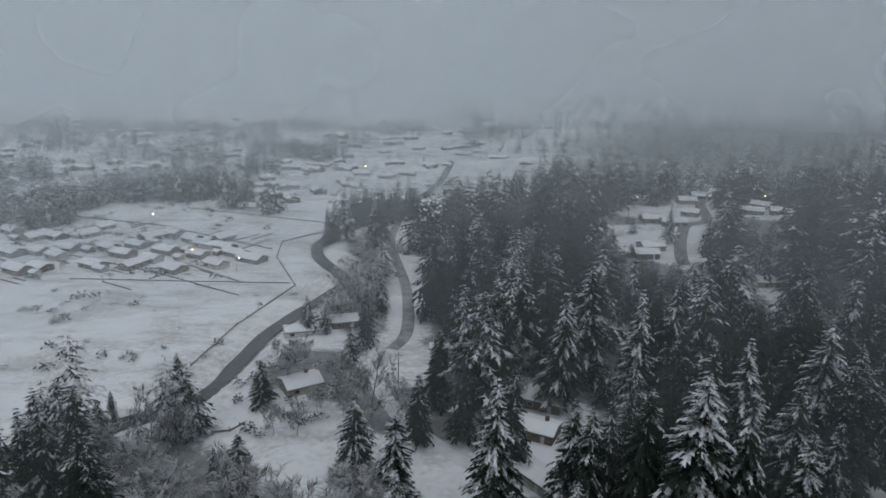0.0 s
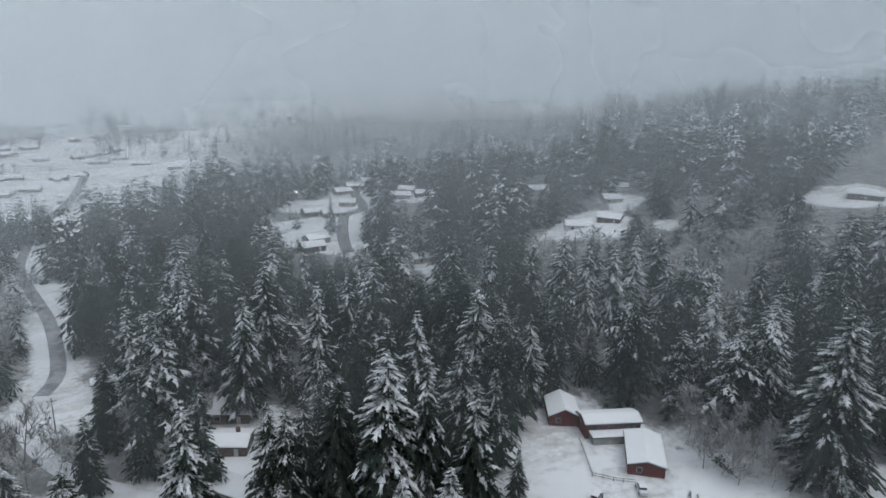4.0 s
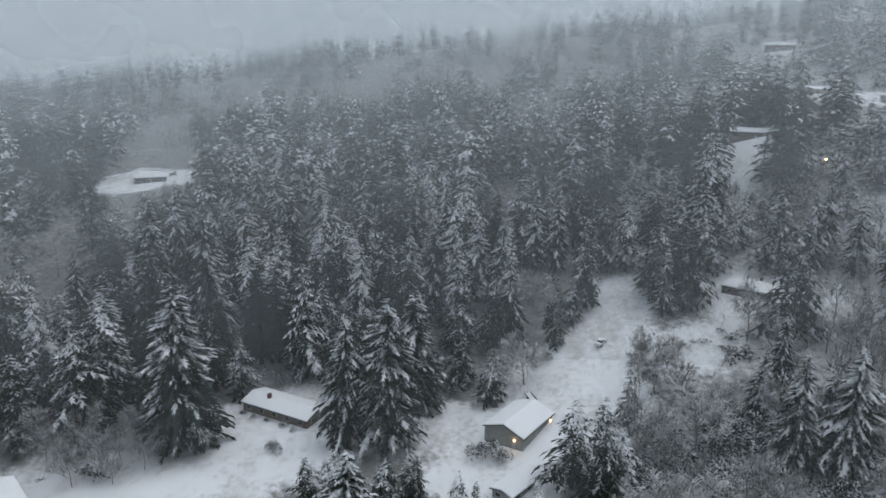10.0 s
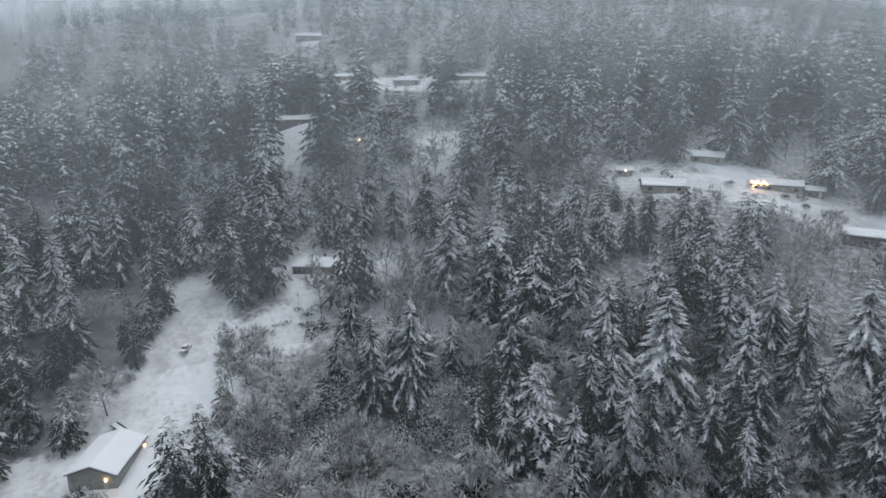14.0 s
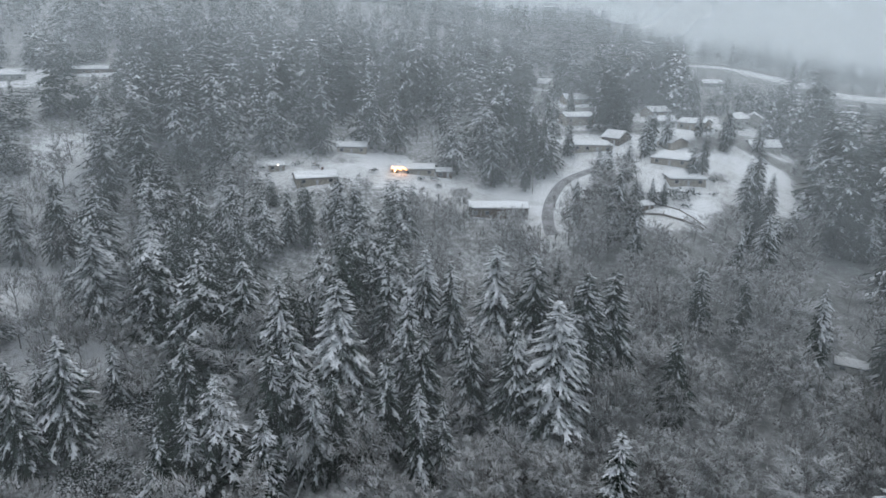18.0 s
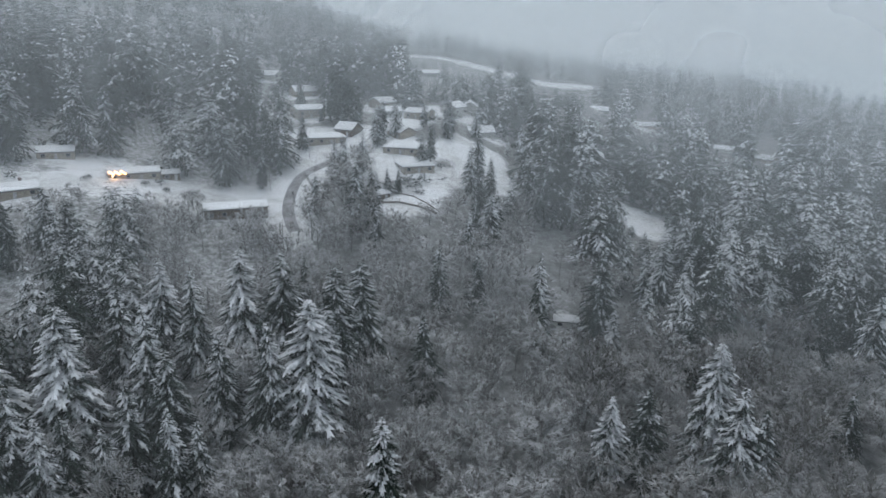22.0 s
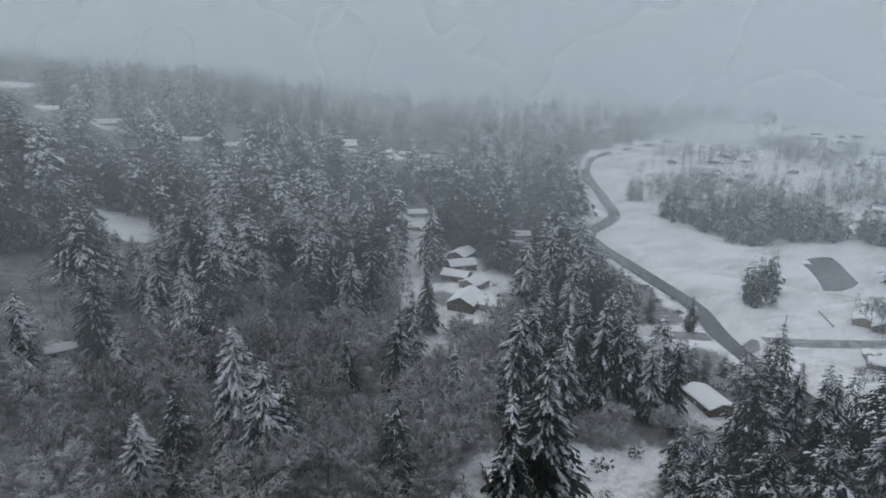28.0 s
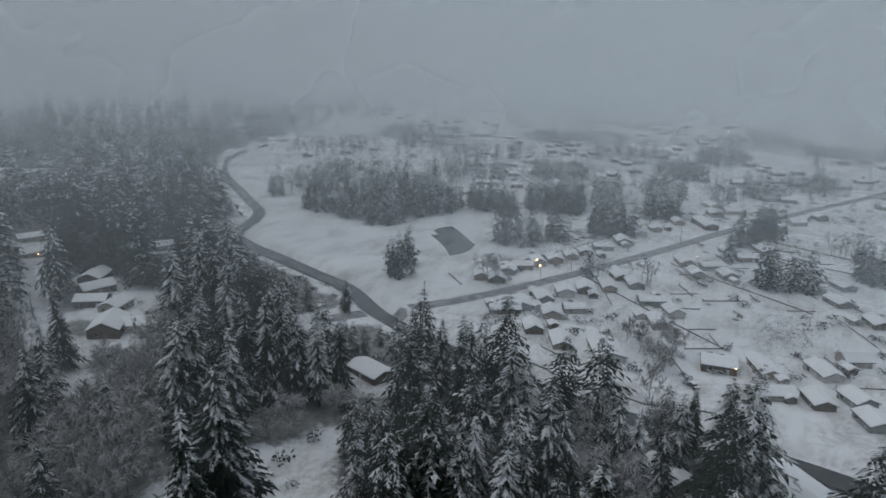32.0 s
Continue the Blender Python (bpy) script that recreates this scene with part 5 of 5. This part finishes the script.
def vehicle(x, y, rot, paint, label, pickup=False):
    top = new("pickup_truck" if pickup else "car")
    top.matrix_basis = pose(x, y, ground_z(x, y) + 0.1, 0, 0, rot)
    l = 5.4 if pickup else 4.5
    part("body", solid(((0, 0, 0.72), (l, 1.85, 0.7)), bevel=0.14), paint, top)
    cx = 0.3 if pickup else -0.15
    cl = 1.9 if pickup else 2.5
    cab = part("cabin", solid(((cx, 0, 1.35), (cl, 1.65, 0.62)), bevel=0.2), M_GLASS, top, "dark cabin windows")
    part("snow_cover", solid(((cx, 0, 1.76), (cl * 0.86, 1.5, 0.22)), ((l * 0.36, 0, 1.12), (l * 0.22, 1.6, 0.12)), ((-l * 0.36, 0, 1.12), (l * 0.24, 1.6, 0.14)), bevel=0.05), M_SNOW, top, "fresh snow on roof and bonnet")
    for sx in (-1, 1):
        for sy in (-1, 1):
            bm = bmesh.new()
            bmesh.ops.create_cone(bm, cap_ends=True, segments=14, radius1=0.36, radius2=0.36, depth=0.24, matrix=Matrix.Translation((sx * l * 0.31, sy * 0.86, 0.36)) @ Euler((radians(90), 0, 0)).to_matrix().to_4x4())
            part("wheel", bm, M_TYRE, top)
    for sy in (-1, 1):
        part("headlight", solid(((l / 2 + 0.01, sy * 0.65, 0.8), (0.08, 0.36, 0.18))), M_TRIM, top)
    return tagged(top, label, "truck" if pickup else "car")


def flat_trailer(x, y, rot):
    top = new("flat_trailer")
    top.matrix_basis = pose(x, y, ground_z(x, y), 0, 0, rot)
    part("deck", solid(((0, 0, 0.75), (5.0, 2.0, 0.22)), bevel=0.04), M_PAINT_DARK, top)
    part("snow_cover", solid(((0.3, 0.25, 0.94), (4.0, 1.3, 0.16)), bevel=0.05), M_SNOW, top, "snow along the deck")
    part("drawbar", solid(((3.2, 0, 0.6), (1.6, 0.14, 0.14))), M_PAINT_DARK, top)
    for sx in (-0.5, 0.5):
        for sy in (-1, 1):
            bm = bmesh.new()
            bmesh.ops.create_cone(bm, cap_ends=True, segments=12, radius1=0.33, radius2=0.33, depth=0.22, matrix=Matrix.Translation((sx * 1.0, sy * 1.0, 0.33)) @ Euler((radians(90), 0, 0)).to_matrix().to_4x4())
            part("wheel", bm, M_TYRE, top)
    return tagged(top, "dark flat trailer standing in the snow", "trailer")


def rail_fence(line, label):
    top = new("rail_fence")
    top.matrix_basis = pose(line[0][0], line[0][1], ground_z(*line[0]))
    base = Vector(top.location)
    for (x0, y0), (x1, y1) in zip(line[:-1], line[1:]):
        n = max(1, round(math.hypot(x1 - x0, y1 - y0) / 2.4))
        for i in range(n):
            a = Vector((x0 + (x1 - x0) * i / n, y0 + (y1 - y0) * i / n, 0))
            c = Vector((x0 + (x1 - x0) * (i + 1) / n, y0 + (y1 - y0) * (i + 1) / n, 0))
            a.z, c.z = ground_z(a.x, a.y), ground_z(c.x, c.y)
            d = c - a
            turn = Matrix.Translation(a - base) @ d.to_track_quat("X", "Z").to_matrix().to_4x4()
            post = part("post", solid(((0, 0, 0.6), (0.12, 0.12, 1.4))), M_WOOD, top)
            post.matrix_basis = turn
            for z in (0.5, 1.05):
                rail = part("rail", solid(((d.length / 2, 0, z), (d.length, 0.06, 0.12))), M_WOOD, top)
                rail.matrix_basis = turn
    return tagged(top, label, "fence")


rail_fence([(102.5, 75.5), (107.5, 72.2), (112.5, 69.5), (109, 64)], "grey rail fence round a snowy pen")
rail_fence([(103, 112), (99.5, 105.5), (96, 99), (99, 95.5), (102.5, 92.8)], "low rail fence round a snowy front yard")


def string_lights(x, y, rot, w, h):
    top = new("string_lights")
    top.matrix_basis = pose(x, y, ground_z(x, y) + h, 0, 0, rot)
    part("cable", solid(((0, 0, 0.12), (w, 0.03, 0.03))), M_EAVE, top)
    for i in range(9):
        bm = bmesh.new()
        bmesh.ops.create_icosphere(bm, subdivisions=1, radius=0.3, matrix=Matrix.Translation((-w / 2 + w * i / 8, -0.1, -0.18 - 0.5 * (i % 3))))
        part("bulb", bm, M_ORANGE, top)
    return tagged(top, "glowing orange string lights along a porch", "lights")


M_ORANGE = glow_material("orange_bulb", (1.0, 0.42, 0.12), 9)
string_lights(145.4, -218.7, facing(145.4, -218.7, 4), 5.0, 2.9)


vehicle(189, -30, 150, M_PAINT_PALE, "pale pickup truck with snow parked on the track", True)
vehicle(97, 82, 20, M_PAINT_GREY, "grey car buried in snow in the yard")
vehicle(102, 90, 60, M_PAINT_PALE, "small pale car under snow beside the red house")
vehicle(91, 92, 30, M_PAINT_GREY, "grey car heaped with snow beside the fence")
house(108, 75.5, 52, 3.6, 3.0, 2.4, "red", 12, near=False, far=True, door=False, name="shed", label="small dark red shed beside a rail pen")
flat_trailer(166, -9.5, 20)
vehicle(123, 335, 60, M_PAINT_DARK, "dark car beside the village road")
vehicle(108, 318, 30, M_PAINT_DARK, "dark car parked by the homes")
vehicle(112, 322, 30, M_PAINT_GREY, "grey car parked by the homes")
vehicle(-208, -8, 40, M_PAINT_DARK, "dark car parked on the snowy bank")


def pole(x, y, tall=10.0):
    top = new("utility_pole")
    top.matrix_basis = pose(x, y, ground_z(x, y) - 0.3)
    bm = bmesh.new()
    bmesh.ops.create_cone(bm, cap_ends=True, segments=8, radius1=0.17, radius2=0.11, depth=tall, matrix=Matrix.Translation((0, 0, tall / 2)))
    part("post", bm, M_WOOD, top)
    part("crossarm", solid(((0, 0, tall - 0.8), (2.2, 0.12, 0.14))), M_WOOD, top)
    for s in (-0.9, 0.9):
        part("insulator", solid(((s, 0, tall - 0.62), (0.1, 0.1, 0.2))), M_EAVE, top)
    return tagged(top, "weathered wooden utility pole", "pole", group="utility poles")


for px, py in ((91, 76), (216, -46), (240, -53), (-9, 172), (-20, 250), (-26, 300), (-235, -116), (-270, -97), (-310, -74), (-350, -54), (-395, -33), (98, -240), (80, -205), (-140, -222), (-162, -262)):
    pole(px, py)


def pond():
    """A dark pond in the open ground beyond the river."""
    verts = [(-333, -146, 0.12)]
    ring = ((-329, -166), (-340, -160), (-346, -166), (-354, -165), (-361, -161), (-352, -152), (-340, -142), (-330, -133), (-320, -131), (-310, -132), (-303, -137), (-303, -144), (-308, -150), (-318, -156))
    verts += [(x, y, 0.12) for x, y in ring]
    n = len(ring)
    ob = mesh_object("water", verts, [(0, 1 + (k + 1) % n, 1 + k) for k in range(n)], M_WATER)
    tagged(ob, "dark grey pond among snowy fields", "pond", kind="structure")


pond()


# ---- brush, hedges and scrub ----
def bush_arrays(seed, leaves, size=0.16):
    """A shrub of height 1: small leaf blades on a rounded, uneven heap."""
    rng = np.random.default_rng(seed)
    verts, tris, load_shade = [], [], []
    lumps = [(rng.normal(0, 0.35), rng.normal(0, 0.35), 0.3 + 0.35 * rng.random(), 0.3 + 0.2 * rng.random()) for _ in range(5)]
    for k in range(leaves):
        lx, ly, lz, lr = lumps[k % 5]
        d = rng.normal(0, 1, 3)
        d /= np.linalg.norm(d)
        if d[2] < -0.3:
            d[2] *= -0.5
        p = np.array((lx, ly, lz)) + d * lr * (0.75 + 0.35 * rng.random())
        p[2] = max(p[2], 0.02)
        out = d + rng.normal(0, 0.4, 3) - (0, 0, 0.2)
        out /= np.linalg.norm(out)
        side = np.cross(out, rng.normal(0, 1, 3))
        side /= np.linalg.norm(side)
        o = len(verts)
        verts += [p, p + out * size * 0.6 + side * size * 0.35, p + out * size * 1.5, p + out * size * 0.6 - side * size * 0.35]
        tris += [(o, o + 1, o + 2), (o, o + 2, o + 3)]
        load_shade += [0.9, 0.3, 0.6, 0.3]
    return np.array(verts), np.array(tris), np.array(load_shade)


def plant_brush():
    rng = np.random.default_rng(31)
    meshes = [shared_mesh("leaves", bush_arrays(700 + k, 800, 0.085), M_NEEDLE, 0.08) for k in range(4)]
    small = [bush_arrays(720 + k, 60, 0.3) for k in range(4)]
    thicket = [bare_arrays(740 + k, 4, 3, 4) for k in range(4)]

    def single(x, y, h, girth):
        ob = new("shrub", meshes[int(rng.integers(4))])
        ob.matrix_basis = Matrix.LocRotScale((x, y, ground_z(x, y) - 0.1), Euler((0, 0, rng.uniform(0, 6.28))), (h * girth, h * girth, h))
        tagged(ob, "rounded evergreen shrub under fresh snow", "shrub", group="snowy shrubs")

    # laurels and scrub below the east track
    for k in range(90):
        x, y = spot(rng.uniform(97, 128), rng.uniform(118, 165))
        if near_line(np.array([x]), np.array([y]), TRACK_EAST)[0] > 25:
            single(x, y, rng.uniform(3, 7), rng.uniform(0.8, 1.3))
    for x, y, h in ((156, 66, 1.1), (154.2, 62, 1.3), (152.8, 58, 1.1), (150.6, 53, 1.6), (149, 50, 1.2), (140, 52, 2.6), (173, 61, 3), (176, 66, 2.6), (166, 30, 3), (160, 26, 3.4), (154, 22, 3), (171, 11, 3.4), (174, 3, 3), (176, 13, 3.4), (178, 7, 3), (141, 0.5, 4.6), (139.5, -1.5, 3), (142.5, 3, 3), (184, -14, 2.6), (190, -18, 2.6), (44, -250, 3.5), (48, -252, 3),
                    (52, -250, 3), (120, -222, 2.4), (128, -220, 2), (152, -212, 2.2), (136, -220, 2)):
        single(x, y, h, 1.0)
    bits, sticks, weeds = [], [], []
    # garden bushes round the homes on the hill
    for hx, hy, hl in HOMES:
        for k in range(5):
            a, q = rng.uniform(0, 6.28), hl * 0.55 + rng.uniform(1.5, 7)
            (bits if k % 2 else sticks).append((hx + q * math.cos(a), hy + q * math.sin(a), ground_z(hx + q * math.cos(a), hy + q * math.sin(a)) - 0.1, rng.uniform(1.0, 3.0), rng.uniform(0, 6.28), rng.uniform(0.9, 1.4)))
    # scrub under the trees
    for r0, r1, space in ((100, 250, 10.5),):
        x, y = scatter(r0, r1, space, rng)
        keep = ~side_of_river(x, y) & ~open_ground(x, y)
        for px, py in zip(x[keep], y[keep]):
            if rng.random() < 0.85:
                sticks.append((px, py, ground_z(px, py) - 0.1, rng.uniform(2, 6), rng.uniform(0, 6.28), rng.uniform(0.9, 1.6)))
            else:
                bits.append((px, py, ground_z(px, py) - 0.1, rng.uniform(0.8, 2.4), rng.uniform(0, 6.28), rng.uniform(0.8, 1.4)))
    # hedges, weeds and garden bushes in the valley
    for k in range(4200):
        x, y = spot(rng.uniform(-136, -76), 190 + 420 * rng.random() ** 0.8) if k < 2800 else spot(rng.uniform(-36, -6), 190 + 420 * rng.random() ** 0.8)
        if near_line(np.array([x]), np.array([y]), RIVER)[0] < 26 or near_line(np.array([x]), np.array([y]), ROAD_VALLEY)[0] < 7 or not side_of_river(np.array([x]), np.array([y]))[0]:
            continue
        if x < -230 and y < -110 and x > -440:
            continue
        if patch_noise(np.array([x]), np.array([y]), 16, 41)[0] < 0.46:
            continue
        if rng.random() < 0.55:
            weeds.append((x, y, ground_z(x, y) - 0.1, rng.uniform(1.2, 4.5), rng.uniform(0, 6.28), rng.uniform(1.0, 1.8)))
        else:
            bits.append((x, y, ground_z(x, y) - 0.1, rng.uniform(0.8, 2.4), rng.uniform(0, 6.28), rng.uniform(0.9, 1.5)))
    # weeds in the yards and on the banks
    for gx, gy, n, wide in ((125, 85, 16, 14), (150, -26, 14, 8), (-40, 150, 40, 16), (-52, 225, 60, 20), (-48, 180, 50, 18), (-30, 290, 90, 26), (-225, -170, 60, 20), (-245, -215, 60, 18), (-205, -105, 30, 14), (45, -255, 30, 16), (182, -66, 30, 9), (-165, -215, 30, 16), (-105, -90, 14, 16), (-60, 195, 40, 14)):
        for k in range(n):
            x, y = gx + rng.normal(0, wide * 0.5), gy + rng.normal(0, wide * 0.5)
            if near_line(np.array([x]), np.array([y]), RIVER)[0] < 9:
                continue
            (sticks if rng.random() < 0.6 else bits).append((x, y, ground_z(x, y) - 0.1, rng.uniform(0.5, 2.2), rng.uniform(0, 6.28), rng.uniform(0.9, 1.5)))
    joined("undergrowth", bits, small, M_NEEDLE, "low snow-dusted evergreen scrub", "shrubs", 0.0, 0.9)
    for k in range(420):
        x, y = -274 + rng.normal(0, 11), 19 + rng.normal(0, 7)
        weeds.append((x, y, ground_z(x, y) - 0.1, rng.uniform(0.8, 1.8), rng.uniform(0, 6.28), 1.6))
    joined("weeds", weeds, [bare_arrays(760 + k, 3, 3, 3, 0.022) for k in range(4)], M_BRUSH, "dark leafless bushes and weeds between gardens", "shrubs")
    joined("thicket", [b for b in sticks if not alders(b[0], b[1])], thicket, M_TWIG, "leafless brush and weeds in the snow", "shrubs")
    joined("alder_scrub", [b for b in sticks if alders(b[0], b[1])], thicket, M_ALDER, "brown leafless scrub under the alders", "shrubs")


plant_brush()


# ---- lamps along the roads ----
def street_lamp(x, y, tall, warm):
    top = new("street_lamp")
    top.matrix_basis = pose(x, y, ground_z(x, y) - 0.2)
    bm = bmesh.new()
    bmesh.ops.create_cone(bm, cap_ends=True, segments=8, radius1=0.12, radius2=0.08, depth=tall, matrix=Matrix.Translation((0, 0, tall / 2)))
    part("post", bm, M_EAVE, top)
    part("arm", solid(((0.7, 0, tall - 0.1), (1.5, 0.1, 0.1))), M_EAVE, top)
    bm = bmesh.new()
    bmesh.ops.create_icosphere(bm, subdivisions=2, radius=0.55 if math.hypot(x, y) > 500 else 0.32, matrix=Matrix.Translation((1.5, 0, tall - 0.35)))
    part("lamp", bm, M_WARM if warm else M_COOL, top, "glowing lamp head")
    tagged(top, "lit street lamp on a thin dark post", "street lamp", group="street lamps")


for lx, ly, warm in ((-735, -450, False), (-850, -300, False), (-345, -20, True), (-300, -88, True), (-292, -84, True), (-155, 352, True), (-62, 530, True), (118, 402, False), (192, 396, True), (262, -118, True), (-1010, -60, False), (-1000, -40, False), (-1020, -90, False), (-110, 287, True), (-86, 276, False)):
    street_lamp(lx, ly, 7.0, warm)
